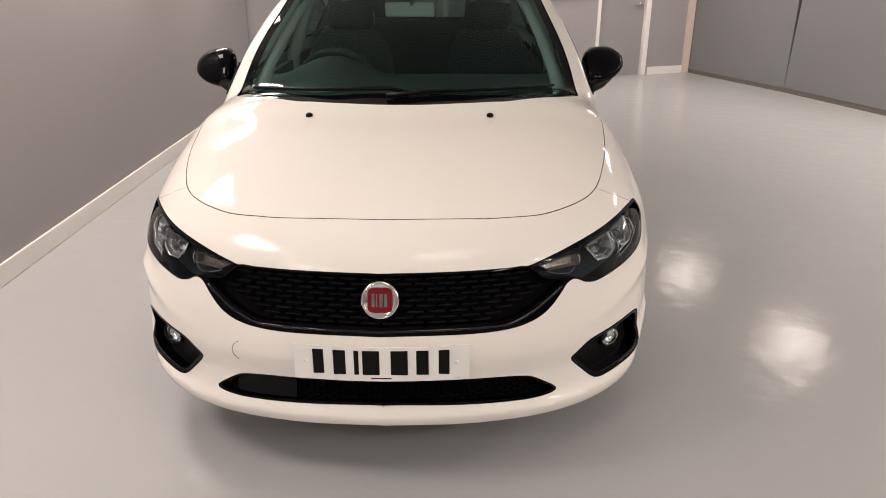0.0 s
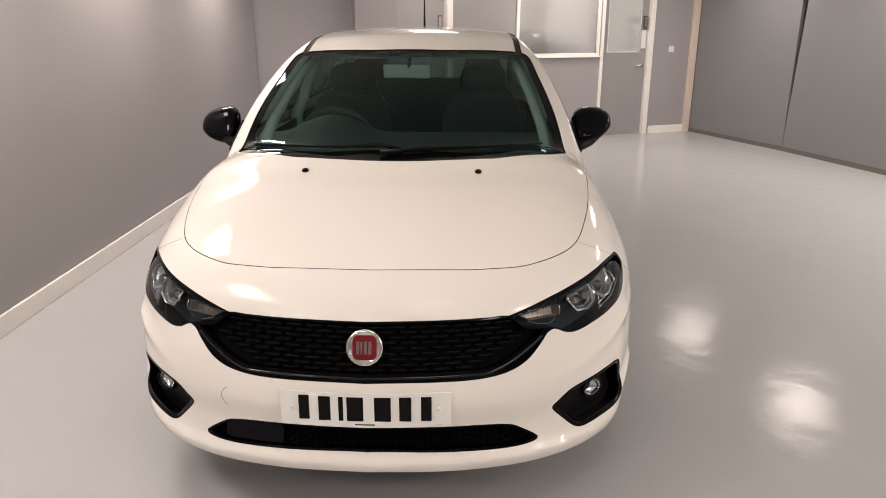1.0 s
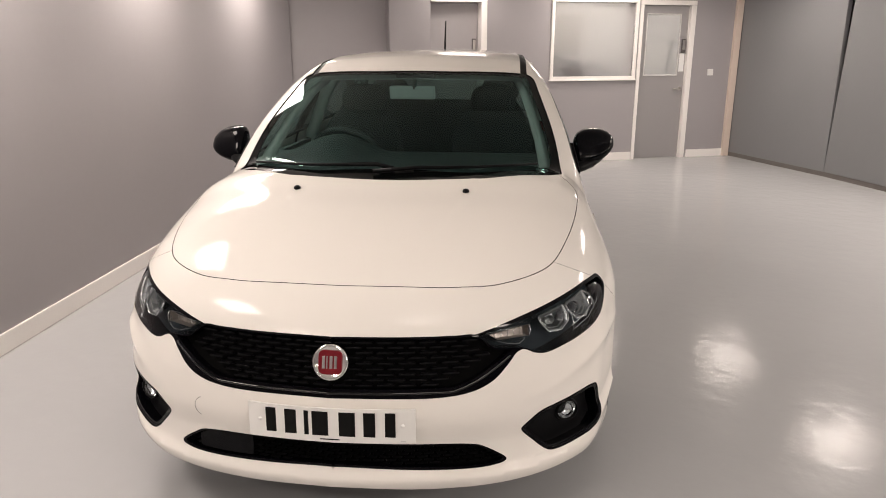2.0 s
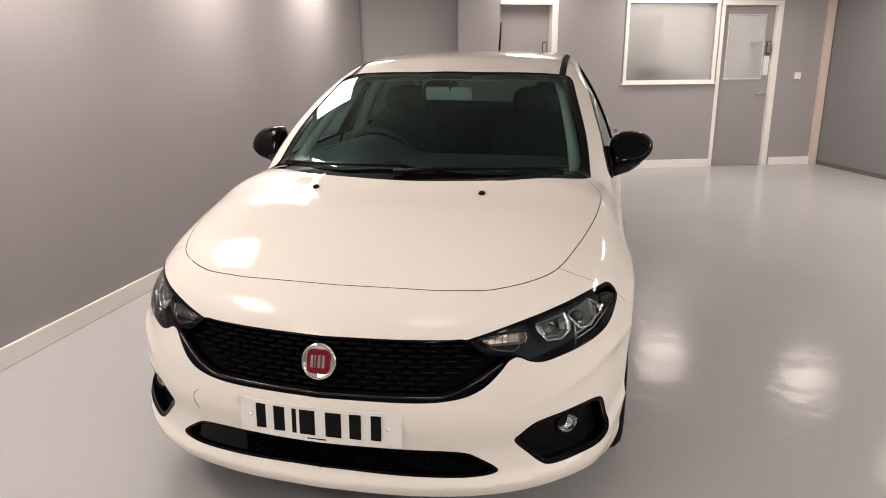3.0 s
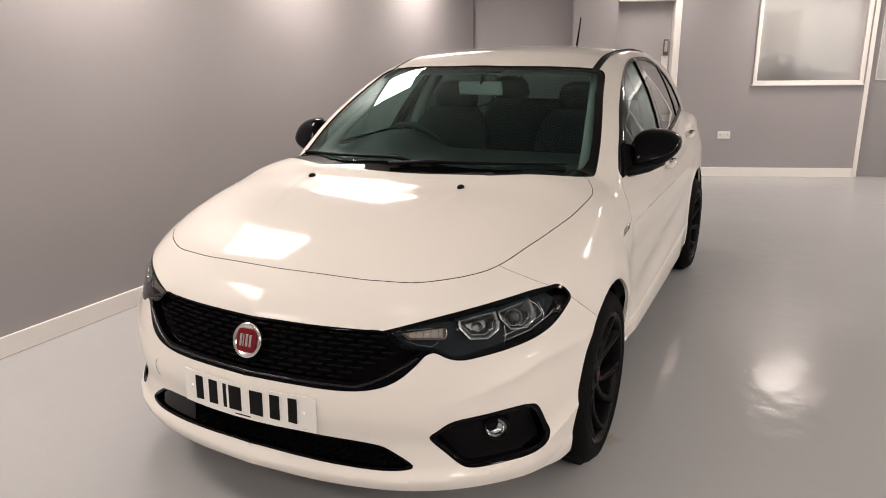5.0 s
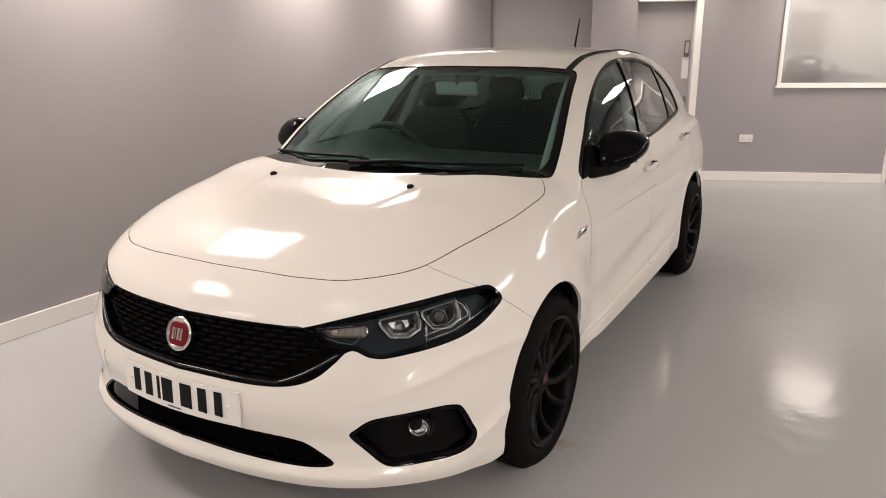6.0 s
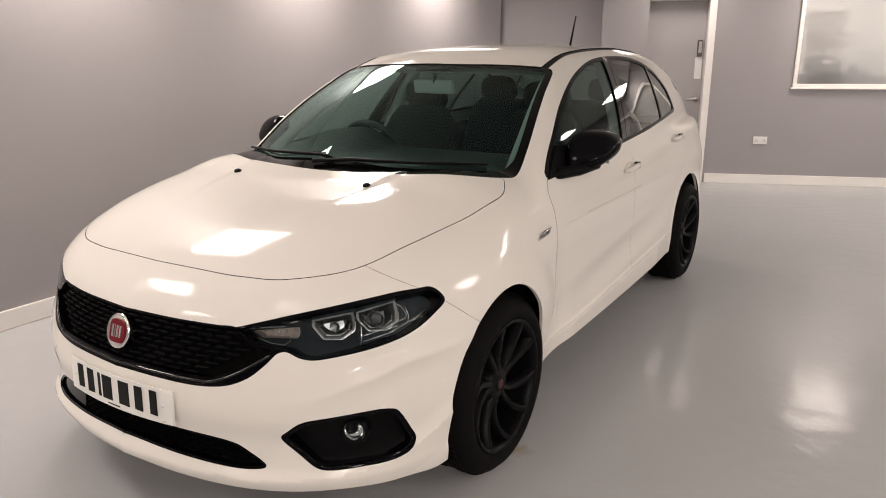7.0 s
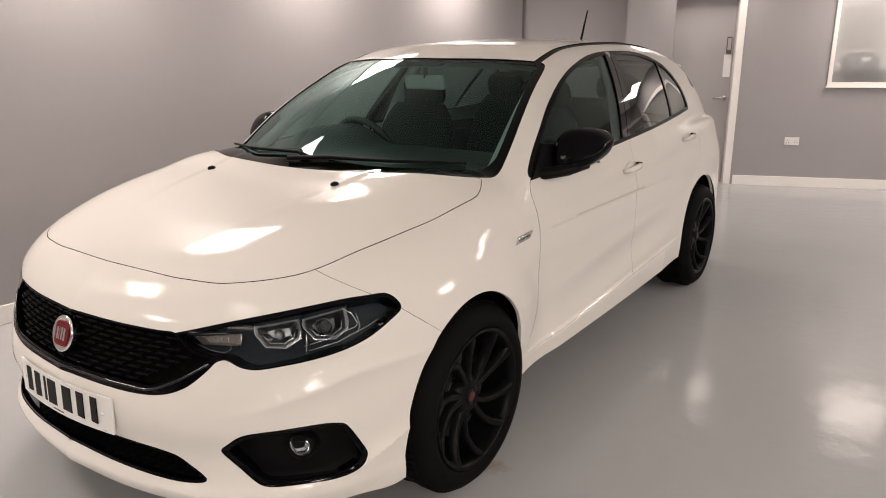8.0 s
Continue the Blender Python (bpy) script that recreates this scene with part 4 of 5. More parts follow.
for v in bm.verts:
    v.co.y += bow(v.co.x)
plate = part("number_plate", bm, PLATE_WHITE, None, "white rectangular plate with black bars")
plate.parent = car
plate.matrix_basis = PLATE @ Matrix.Diagonal((.958, .958, .958, 1))
x = -.201
for i, w in enumerate((.050, .050, .014, .050, .050, .050, .050)):
    c = x + w / 2
    part("plate_bar", box((c - w / 2, -.0048 + bow(c), -.034), (c + w / 2, -.0030 + bow(c) + .001, .045)), INK, plate)
    x += w + (.033 if i == 3 else .011)
for c in (-.222, .222):
    bm = bmesh.new()
    add_lathe(bm, [(-.001, .006), (.003, .0055), (.0045, .003), (.0048, .0004)], 14, Matrix.Translation((c, -.004 + bow(c), .003)) @ pose(0, 0, 0, 0, 0, -90))
    part("plate_screw_cap", bm, PLASTIC_W, plate, "white screw cap", True)
part("plate_bar", box((-.030, -.0046 + bow(0), -.0475), (.030, -.0035, -.0440)), INK, plate, "small grey maker's mark")
part("plate_bar", box((.205, -.0046 + bow(.22), -.050), (.232, -.0030 + bow(.22), -.0475)), PRINT_GREY, plate)

# tow-eye cover: a fine round seam
bm = bmesh.new()
arc = [on_flank(.382 + .032 * math.cos(a), .448 + .034 * math.sin(a), .0004)[0] for a in [math.radians(-60 + 10 * i) for i in range(14)]]
add_tube(bm, [(-v.x, v.y, v.z) for v in arc], .0006, 6)
part("tow_cover_seam", bm, SATIN_BLACK, car, "fine arc of the tow-eye cover")

# lower intake
low_inner, low_rim = cut(low_skin, lambda v: inside(LOW_LINE)(flank(v)) + .007)
intake = shell("lower_intake", low_inner, DEEP_BLACK, car, "black lower air intake", off=-.030, lip=0)
shell("intake_frame", low_rim, GLOSS_BLACK, intake, "thin gloss black rim", off=-.002, lip=.028)
bm = bmesh.new()
low_in = inside(LOW_LINE)
for r in range(7):
    z = .3085 + .0098 * r
    for k in range(-13, 14):
        s = abs(k * .036 + (.018 if r % 2 else 0))
        sign = 1 if k * .036 + (.018 if r % 2 else 0) >= 0 else -1
        if low_in(np.array([[s, z]]))[0] < -.010:
            p, n = on_flank(s, z, -.024)
            t = Vector((0, 0, 1)).cross(n).normalized()
            q = [p + t * a + Vector((0, 0, b)) + n * c for a, b, c in ((-.015, 0, 0), (.015, 0, 0), (.013, -.002, .012), (-.013, -.002, .012), (-.015, -.0045, 0), (.015, -.0045, 0))]
            vs = [bm.verts.new((w.x * sign, w.y, w.z)) for w in q]
            for face in ((0, 1, 2, 3), (3, 2, 5, 4), (0, 3, 4), (1, 5, 2)):
                bm.faces.new([vs[i] for i in (face if sign > 0 else face[::-1])])
tagged(part("intake_mesh", bm, SATIN_BLACK, intake, "fine black mesh of the intake"), kind="stuff")
cover_skin, _ = cut(low_skin, lambda v: np.maximum(np.maximum(.245 - girth(v), girth(v) - .425), inside(LOW_LINE)(flank(v)) + .012))
shell("sensor_cover", cover_skin, GLOSS_BLACK, intake, "smooth black sensor cover", off=-.010, lip=.01, sides="right")

# fog lamps in black pockets
fog_in, fog_rim = cut(fog_skin, lambda v: inside(FOG_LINE)(flank(v)) + .015)
for side, sx in (("left", 1), ("right", -1)):
    bez = shell("fog_bezel", fog_rim, GLOSS_BLACK, car, "gloss black fog lamp bezel", off=-.003, lip=.045, sides=side)
    shell("fog_pocket", fog_in, SATIN_BLACK, bez, "matt black pocket", off=-.042, lip=0, sides=side)
    # added tube that picks up the bezel's shine, no moulding of its own
    bm = bmesh.new()
    ring = []
    for a, b in FOG_LINE[::3]:
        p, n = on_flank(.705 + (a - .705) * .955, .380 + (b - .380) * .92, -.004)
        ring.append(Vector((p.x * sx, p.y, p.z)))
    add_tube(bm, ring + ring[:2], .0034, 8)
    part("bezel_glint_tube", bm, GLOSS_BLACK, bez, "thin gloss black tube added for the bezel's highlight", True)
    p, n = on_flank(.715, .385, -.030)
    p = Vector((p.x * sx, p.y, p.z))
    aim = Matrix.Translation(p) @ pose(0, 0, 0, 0, 0, -90 + 22 * sx)
    bm = bmesh.new()
    add_lathe(bm, [(-.03, .040), (.002, .0395), (.012, .036), (.013, .0325), (.004, .031)], 36, aim)
    part("fog_lamp_ring", bm, SATIN_BLACK, bez, "", True)
    bm = bmesh.new()
    add_lathe(bm, [(.004, .0315), (.011, .028), (.015, .018), (.0165, .001)], 30, aim)
    part("fog_lamp_lens", bm, LENS, bez, "round clear fog lamp lens", True)
    bm = bmesh.new()
    add_lathe(bm, [(.004, .031), (-.006, .027), (-.014, .016), (-.017, .001)], 30, aim)
    part("fog_lamp_reflector", bm, LAMP_GREY, bez, "bright reflector bowl", True)

# headlamps
lamp_rim_f = lambda v: inside(LAMP_LINE)(flank(v)) + np.where(v[:, 2] > .70, .010, .004)
lamp_in, lamp_rim = cut(lamp_skin, lamp_rim_f)


def lamp_point(s, z, off, sx):
    p, n = on_flank(s, z, off)
    return Vector((p.x * sx, p.y, p.z)), Vector((n.x * sx, n.y, n.z))


def lamp_strip(pts, off, width, sx):
    """A slim bar that follows the lamp's face through (girth, height) points."""
    bm = bmesh.new()
    add_tube(bm, [lamp_point(s, z, off, sx)[0] for s, z in pts], width / 2, 8)
    return bm


for side, sx in (("left", 1), ("right", -1)):
    hl = shell("headlamp", lamp_in, LAMP_DARK, car, "dark headlamp with clear lens and bright inner modules", off=-.060, lip=0, sides=side)
    shell("headlamp_surround", lamp_rim, GLOSS_BLACK, hl, "gloss black lamp edge", off=-.001, lip=.06, sides=side)
    rise = np.clip((lamp_in[0][:, 2:] - .690) / .075, 0, 1)
    lens = shell("headlamp_lens", lamp_in, LENS, hl, "clear curved headlamp lens", off=-.001 - .024 * rise**2, lip=0, sides=side)
    lens.data.attributes.remove(lens.data.attributes["custom_normal"])
    lens.visible_shadow = False
    # two modules: an angular bright cup under a dark lid, the outer one with a projector
    for c, h, hw, ball in ((.672, .704, .058, False), (.792, .718, .060, True)):
        edge = [(c - hw, h + .020), (c - hw * .94, h + .000), (c - hw * .5, h - .034), (c + hw * .35, h - .038), (c + hw * .92, h - .016), (c + hw, h + .010), (c + hw * .94, h + .036)]
        mid = [(c + (a - c) * .52, h + .006 + (b - h - .006) * .5) for a, b in edge]
        bm = bmesh.new()
        rings = []
        for pts, off in ((edge, -.016), ([(c + (a - c) * .88, h + (b - h) * .88) for a, b in edge], -.019), (mid, -.052)):
            rings.append([bm.verts.new(lamp_point(a, b, off, sx)[0]) for a, b in pts])
        k = len(edge)
        for r0, r1 in zip(rings, rings[1:]):
            for i in range(k):
                bm.faces.new((r0[i], r0[(i + 1) % k], r1[(i + 1) % k], r1[i]))
        bm.faces.new(rings[-1])
        bmesh.ops.recalc_face_normals(bm, faces=bm.faces)
        part("lamp_cup", bm, LAMP_CUP, hl, "angular bright reflector cup")
        part("lamp_bracket", lamp_strip(edge[:6], -.013, .0034, sx), LAMP_GREY, hl, "thin bright edge of the cup", True)
        part("lamp_bracket", lamp_strip([(c + (a - c) * .74, h + .002 + (b - h - .002) * .74) for a, b in edge[1:6]], -.024, .0022, sx), LAMP_GREY, hl, "", True)
        p, n = lamp_point(c + .004, h + .003, -.046, sx)
        fwd = Vector((n.x * .5, n.y - .4, 0)).normalized()
        m = along(p, fwd)
        bm = bmesh.new()
        add_lathe(bm, [(.010, .0265), (.012, .0245), (.002, .0225), (-.006, .001)] if ball else [(.006, .016), (.007, .0145), (0, .013), (-.004, .001)], 30, m)
        part("lamp_bowl", bm, LAMP_CUP, hl, "round lamp socket", True)
        if ball:
            bm = bmesh.new()
            add_lathe(bm, [(.0, .0225), (.011, .0205), (.019, .014), (.022, .006), (.0225, .0005)], 30, m)
            part("projector_lens", bm, PROJECTOR, hl, "dark glassy projector lens", True)
        lid = [(c - hw * 1.05, h + .026), (c - hw * .3, h + .034), (c + hw * .5, h + .041), (c + hw * 1.05, h + .046)]
        part("lamp_lid", lamp_strip(lid, -.034, .020, sx), LAMP_DARK, hl, "dark lid over the cup", True)
    # daytime light arms and inner reflector
    part("lamp_bar", lamp_strip([(.560, .690), (.557, .665), (.540, .655), (.505, .660), (.470, .672)], -.012, .0024, sx), LAMP_CUP, hl, "slim bright light guide", True)
    part("lamp_bar", lamp_strip([(.430, .694), (.480, .700), (.545, .706)], -.014, .0035, sx), LAMP_CUP, hl, "slim bright light guide", True)
    part("lamp_bar", lamp_strip([(.745, .655), (.82, .672), (.90, .698), (.945, .714)], -.012, .0022, sx), LAMP_GREY, hl, "", True)
    part("lamp_bar", lamp_strip([(.872, .738), (.880, .708), (.874, .690)], -.012, .0028, sx), LAMP_GREY, hl, "", True)
    part("lamp_bar", lamp_strip([(.742, .700), (.742, .670), (.737, .642)], -.010, .0028, sx), LAMP_GREY, hl, "", True)
    # ribbed indicator box at the inner end, its outer wall bright
    back = [(.455, .690), (.580, .706), (.578, .672), (.480, .672)]
    bm = bmesh.new()
    front = [bm.verts.new(lamp_point(a, b, -.020, sx)[0]) for a, b in back]
    deep = [bm.verts.new(lamp_point(.52 + (a - .52) * .9, .686 + (b - .686) * .8, -.046, sx)[0]) for a, b in back]
    for i in range(4):
        bm.faces.new((front[i], front[(i + 1) % 4], deep[(i + 1) % 4], deep[i]))
    bm.faces.new(deep)
    bmesh.ops.recalc_face_normals(bm, faces=bm.faces)
    part("indicator_box", bm, INDICATOR, hl, "ribbed amber-grey indicator reflector")
    for i in range(5):
        a = .475 + .021 * i
        part("indicator_rib", lamp_strip([(a, .676), (a + .004, .692 + .002 * i)], -.040, .0022, sx), LAMP_GREY, hl, "", True)
    part("lamp_bracket", lamp_strip([(.581, .707), (.583, .688), (.576, .671)], -.016, .0032, sx), LAMP_GREY, hl, "thin bright edge of the indicator", True)
    part("lamp_bracket", lamp_strip([(.838, .752), (.862, .736), (.874, .712), (.868, .703), (.800, .684), (.735, .668)], -.012, .0026, sx), LAMP_GREY, hl, "thin bright bracket round the outer cup", True)


# ---- wheels ----
def make_wheel():
    """A wheel whose outer face looks along +x, its hub at the origin."""
    bm = bmesh.new()
    add_lathe(bm, [(-.20, .226), (-.02, .216), (.004, .222), (.012, .2335), (.006, .238), (-.004, .236)], 72)
    bmesh.ops.recalc_face_normals(bm, faces=bm.faces)
    wheel = part("wheel", bm, RIM_BLACK, None, "black alloy wheel with ten curved spokes", True)
    bm = bmesh.new()
    add_lathe(bm, [(-.028, .001), (-.026, .030), (-.029, .052), (-.040, .066), (-.07, .070)], 40)
    part("hub", bm, RIM_BLACK, wheel, "", True)
    for k in (-1, 1):
        bm = bmesh.new()
        a0, steps, prev = math.radians(k * 9 + 8), 8, None
        for i in range(steps + 1):
            u = i / steps
            r = .045 + u * (.224 - .045)
            a = a0 + k * math.radians(9) * u + math.radians(16) * u * u
            w = .0135 - .0025 * math.sin(math.pi * u) + .003 * u * u
            depth = -.030 + .034 * u ** 1.6 - .006 * math.sin(math.pi * u)
            t = Vector((0, -math.sin(a), math.cos(a)))
            c = Vector((depth, r * math.cos(a), r * math.sin(a)))
            ring = [bm.verts.new(c + t * (w * p) + Vector((q, 0, 0))) for p, q in ((-1.25, -.028), (-1, -.003), (-.55, .002), (.55, .002), (1, -.003), (1.25, -.028))]
            if prev:
                for j in range(5):
                    bm.faces.new((prev[j], prev[j + 1], ring[j + 1], ring[j]))
            prev = ring
        bmesh.ops.recalc_face_normals(bm, faces=bm.faces)
        me = mesh_of("spoke", bm, RIM_BLACK, True)
        for g in range(5):
            s = new("spoke", me)
            s.parent = wheel
            s.matrix_basis = pose(0, 0, 0, 72 * g)
    bm = bmesh.new()
    add_lathe(bm, [(-.19, .232), (-.215, .245), (-.222, .275), (-.205, .305), (-.185, .3155), (-.11, .3185), (-.035, .3155), (-.012, .306), (.008, .285), (.014, .262), (.010, .244), (.002, .236), (-.01, .230)], 96)
    bmesh.ops.recalc_face_normals(bm, faces=bm.faces)
    part("tyre", bm, RUBBER, wheel, "black low-profile tyre", True)
    bm = bmesh.new()
    for i in range(84):
        a = 2 * math.pi * i / 84
        for x0, x1, sh in ((-.034, -.075, .5), (-.145, -.186, -.5)):
            m = pose(0, 0, 0, math.degrees(a))
            add_box(bm, (x1, -.0085, .3150), (x0, .0085, .3205), 0, m @ pose(0, 0, 0, 0, 0, 18 * sh))
    tagged(part("tread", bm, RUBBER, wheel, "tread blocks of the tyre"), kind="stuff")
    bm = bmesh.new()
    add_lathe(bm, [(-.027, .031), (-.022, .029), (-.0215, .022), (-.0215, .001)], 32)
    part("hub_cap", bm, SATIN_BLACK, wheel, "small black hub cap with a red centre", True)
    bm = bmesh.new()
    add_lathe(bm, [(-.0216, .0175), (-.0200, .016), (-.0198, .001)], 32)
    part("hub_cap_centre", bm, CAP_RED, wheel, "dark red hub cap centre", True)
    bm = bmesh.new()
    add_lathe(bm, [(-.045, .011), (-.033, .011), (-.032, .0008)], 12)
    bolt = mesh_of("wheel_bolt", bm, DEEP_BLACK)
    for i in range(5):
        a = 2 * math.pi * (i + .5) / 5
        s = new("wheel_bolt", bolt)
        s.parent = wheel
        s.location = (0, .050 * math.cos(a), .050 * math.sin(a))
    bm = bmesh.new()
    add_lathe(bm, [(-.075, .07), (-.075, .148), (-.095, .148), (-.095, .07)], 48)
    part("brake_disc", bm, mat("brake_steel", (.09, .085, .08), .45, metal=.8, var=.2), wheel, "grey steel brake disc", False)
    part("brake_caliper", box((-.12, .085, -.05), (-.055, .165, .075), .012), SATIN_BLACK, wheel, "dark brake caliper")
    wheel.parent = car
    return wheel


w0 = make_wheel()
w0.matrix_basis = pose(.868, HUB_F, HUB_Z + .004, 20)
for x, y, rz, rx in ((.842, HUB_R, 0, 50), (-.868, HUB_F, 180, 35), (-.842, HUB_R, 180, 5)):
    copy_thing(w0, pose(x, y, HUB_Z + .004, 0, 0, rz) @ pose(0, 0, 0, rx))

# wheel housings and underside
for arch, ry, rz in ((.890, .335, .390), (3.475, .376, .408)):
    for sx in (1, -1):
        bm = bmesh.new()
        prev = None
        for i in range(33):
            a = math.radians(4 + 172 * i / 32)
            y, z = arch + (ry + .006) * math.cos(a), .308 + rz * math.sin(a)
            ring = [bm.verts.new((sx * xx, y, max(z, .13))) for xx in (.845 if .3 < math.sin(a) else .78, .45)]
            if prev:
                bm.faces.new((prev[0], prev[1], ring[1], ring[0]))
            prev = ring
        part("wheel_housing", bm, DEEP_BLACK, car, "black wheel housing", True)
# its low boxes are added out of view, so less light bounces underneath
part("underbody", boxes(((-.78, 1.25, .285), (.78, 3.05, .31)), ((-.64, 1.25, .18), (.64, 3.05, .29)), ((-.56, .30, .165), (.56, 1.25, .27)), ((-.44, .55, .2), (.44, 1.25, .62)), ((-.42, 3.2, .22), (.42, 4.2, .6)), bevel=.01), DEEP_BLACK, car, "dark underbody with low boxes added to block light")
# unseen box, added as a bulkhead to keep light out of the engine bay
part("engine_bay_block", boxes(((-.60, .42, .25), (.60, 1.15, .76)), bevel=.02), DEEP_BLACK, car, "unseen dark box that blocks light in the engine bay")

# ---- mirrors: the driver's one is turned further out ----
for sx, mx, tip in ((1, .872, .016), (-1, .909, .002)):
    bm = bmesh.new()
    bmesh.ops.create_uvsphere(bm, u_segments=40, v_segments=24, radius=1)
    for v in bm.verts:
        x, y, z = v.co
        k = (abs(x) ** 3.1 + abs(y) ** 3.1 + abs(z) ** 3.1) ** (-1 / 3.1)
        x, y, z = x * k, y * k, z * k
        taper = 1 - .52 * ((x + 1) / 2) ** 2.4
        yy = min(y, .55)
        lean = .034 * max(z + .45, 0) + .030 * min(z + .45, 0)
        v.co = (sx * (mx + .097 * x), 1.640 + .072 * yy + .035 * x + lean, 1.046 + (.087 * taper) * z + tip * (x + .6))
    if sx < 0:
        bmesh.ops.reverse_faces(bm, faces=bm.faces)
    house = part("door_mirror", bm, GLOSS_BLACK, car, "gloss black door mirror", True)
    bm = bmesh.new()
    add_tube(bm, [(sx * .752, 1.455, .972), (sx * .80, 1.50, .976), (sx * .85, 1.57, .984), (sx * .90, 1.640, 1.000)], [.030, .030, .030, .022], 14, .75)
    part("mirror_arm", bm, SATIN_BLACK, house, "black mirror arm", True)
    bm = bmesh.new()
    add_box(bm, (sx * mx - .066, 1.690, 1.00), (sx * mx + .056, 1.696, 1.09), .002)
    part("mirror_glass", bm, MIRROR_GLASS, house, "mirror glass")
    bm = bmesh.new()
    tri = [(1.395, .965), (1.60, .978), (1.60, 1.075), (1.53, 1.082)]
    a = [bm.verts.new((sx * (cabin_x(y) + cabin_dx(z) + .006), y, z)) for y, z in tri]
    b = [bm.verts.new((sx * (cabin_x(y) + cabin_dx(z) - .012), y, z)) for y, z in tri]
    bm.faces.new(a if sx > 0 else a[::-1])
    for i in range(4):
        bm.faces.new((a[i], b[i], b[(i + 1) % 4], a[(i + 1) % 4]))
    bmesh.ops.recalc_face_normals(bm, faces=bm.faces)
    part("mirror_corner", bm, SATIN_BLACK, house, "black corner trim of the window")

# ---- wipers, washer jets, aerial ----
def on_screen(x, y, off):
    p, n = on_top(x, y, off)
    return p


for pts in (((-.62, 1.235), (-.35, 1.115), (-.05, 1.085), (.02, 1.06)), ((.60, 1.26), (.36, 1.12), (.10, 1.07), (-.06, 1.035))):
    bm = bmesh.new()
    add_tube(bm, [on_screen(x, y - .012, .011) for x, y in pts], [.005, .006, .008, .010], 8)
    wp = part("wiper", bm, SATIN_BLACK, car, "black windscreen wiper", True)
    bm = bmesh.new()
    add_tube(bm, [on_screen(x, y + .004, .005) for x, y in pts[:3]], .0045, 6)
    part("wiper_blade", bm, DEEP_BLACK, wp, "", True)
for sx in (1, -1):
    p, n = on_top(sx * .328, .868, .002)
    bm = bmesh.new()
    bmesh.ops.create_uvsphere(bm, u_segments=16, v_segments=10, radius=1, matrix=Matrix.Translation(p) @ Matrix.Diagonal((.013, .017, .010, 1)))
    part("washer_jet", bm, SATIN_BLACK, car, "small black washer jet", True)
ap, an = on_top(-.036, 3.55, 0)
bm = bmesh.new()
add_tube(bm, [ap + Vector((-.006 * u, .02 + .11 * u, .01 + .225 * u)) for u in (0, .5, 1)], [.008, .0065, .0048], 10)
aerial = part("aerial", bm, SATIN_BLACK, car, "short black roof aerial", True)
bm = bmesh.new()
add_box(bm, (ap.x - .022, ap.y - .045, ap.z - .012), (ap.x + .022, ap.y + .045, ap.z + .016), .012)
part("aerial_base", bm, SATIN_BLACK, aerial, "", True)
bm = bmesh.new()
add_box(bm, (-.5, 3.80, 1.372), (.5, 4.00, 1.396), .010)
for v in bm.verts:
    v.co.z -= .05 * (v.co.x / .5) ** 2 * .6 + .10 * (v.co.y - 3.80)
part("roof_spoiler", bm, PAINT, car, "white roof spoiler", True)

# ---- door handles, side marker, seams ----
for sx in (1, -1):
    for yc, zc in ((2.28, .903), (3.235, .955)):
        p, n = on_flank(yc - AXIS + .45 * math.pi, zc, 0)
        q = Vector((p.x * sx, p.y, p.z))
        bm = bmesh.new()
        add_tube(bm, [q + Vector((sx * a, b, c)) for a, b, c in ((.004, -.085, -.006), (.026, -.060, -.004), (.032, -.01, 0), (.030, .05, .003), (.020, .078, .004), (.002, .088, .004))], [.010, .013, .0135, .0135, .013, .010], 12, .95)
        hd = part("door_handle", bm, PAINT, car, "body-coloured grab handle", True)
        bm = bmesh.new()
        bmesh.ops.create_uvsphere(bm, u_segments=18, v_segments=10, radius=1, matrix=Matrix.Translation(q + Vector((sx * -.0, 0, 0))) @ Matrix.Diagonal((.004, .052, .026, 1)))
        part("handle_cup", bm, PAINT, hd, "shallow body-coloured cup", True)
        # dark box put where the handle's gap lies in shade
        part("handle_gap_shade", box(q + Vector((sx * .016 - .012, .064, .010)), q + Vector((sx * .016 + .012, .088, .018)), .002), SATIN_BLACK, hd, "small dark box for the shade in the handle's gap")
    p, n = on_flank(1.243 - AXIS + .45 * math.pi, .790, .002)
    bm = bmesh.new()
    add_box(bm, (-.003, -.052, -.012), (.004, .052, .012), .003)
    for v in bm.verts:
        v.co.y += v.co.z * 1.0
    q = Vector((p.x * sx, p.y, p.z))
    mk = part("side_marker", bm, CHROME, car, "small chrome side marker on the fender", True)
    mk.matrix_basis = Matrix.Translation(q) @ pose(0, 0, 0, 4)
    for k in (-1, 0, 1):
        part("marker_bar", box((.0045 * sx - .001, k * .028 - .011, -.004), (.0045 * sx + .001, k * .028 + .011, .004)), LAMP_CUP, mk)

car.location.x = -0.007

# ---- cabin ----
bm = bmesh.new()
rows = []
for i in range(19):
    u = i / 16
    row = []
    for k in range(45):
        x = -.70 + 1.4 * k / 44
        y = 1.05 + .69 * min(u, 1) + .06 * (x / .7) ** 2 * (1 - min(u, 1))
        hump = .085 * float(bump(x, -.375, .27)) * float(np.clip((u - .15) / .5, 0, 1)) ** 1.5
        z = .945 + .060 * math.sin(math.pi * min(u, 1) * .62) + hump
        if u > 1:
            y, z = 1.74 + .02 * (u - 1) * 8, z - .05 - .26 * (i - 17)
        row.append(bm.verts.new((x, y, z)))
    rows.append(row)
for a, b in zip(rows, rows[1:]):
    for k in range(44):
        bm.faces.new((a[k], a[k + 1], b[k + 1], b[k]))
part("dashboard", bm, CABIN, car, "dark soft dashboard with an instrument hump", True)
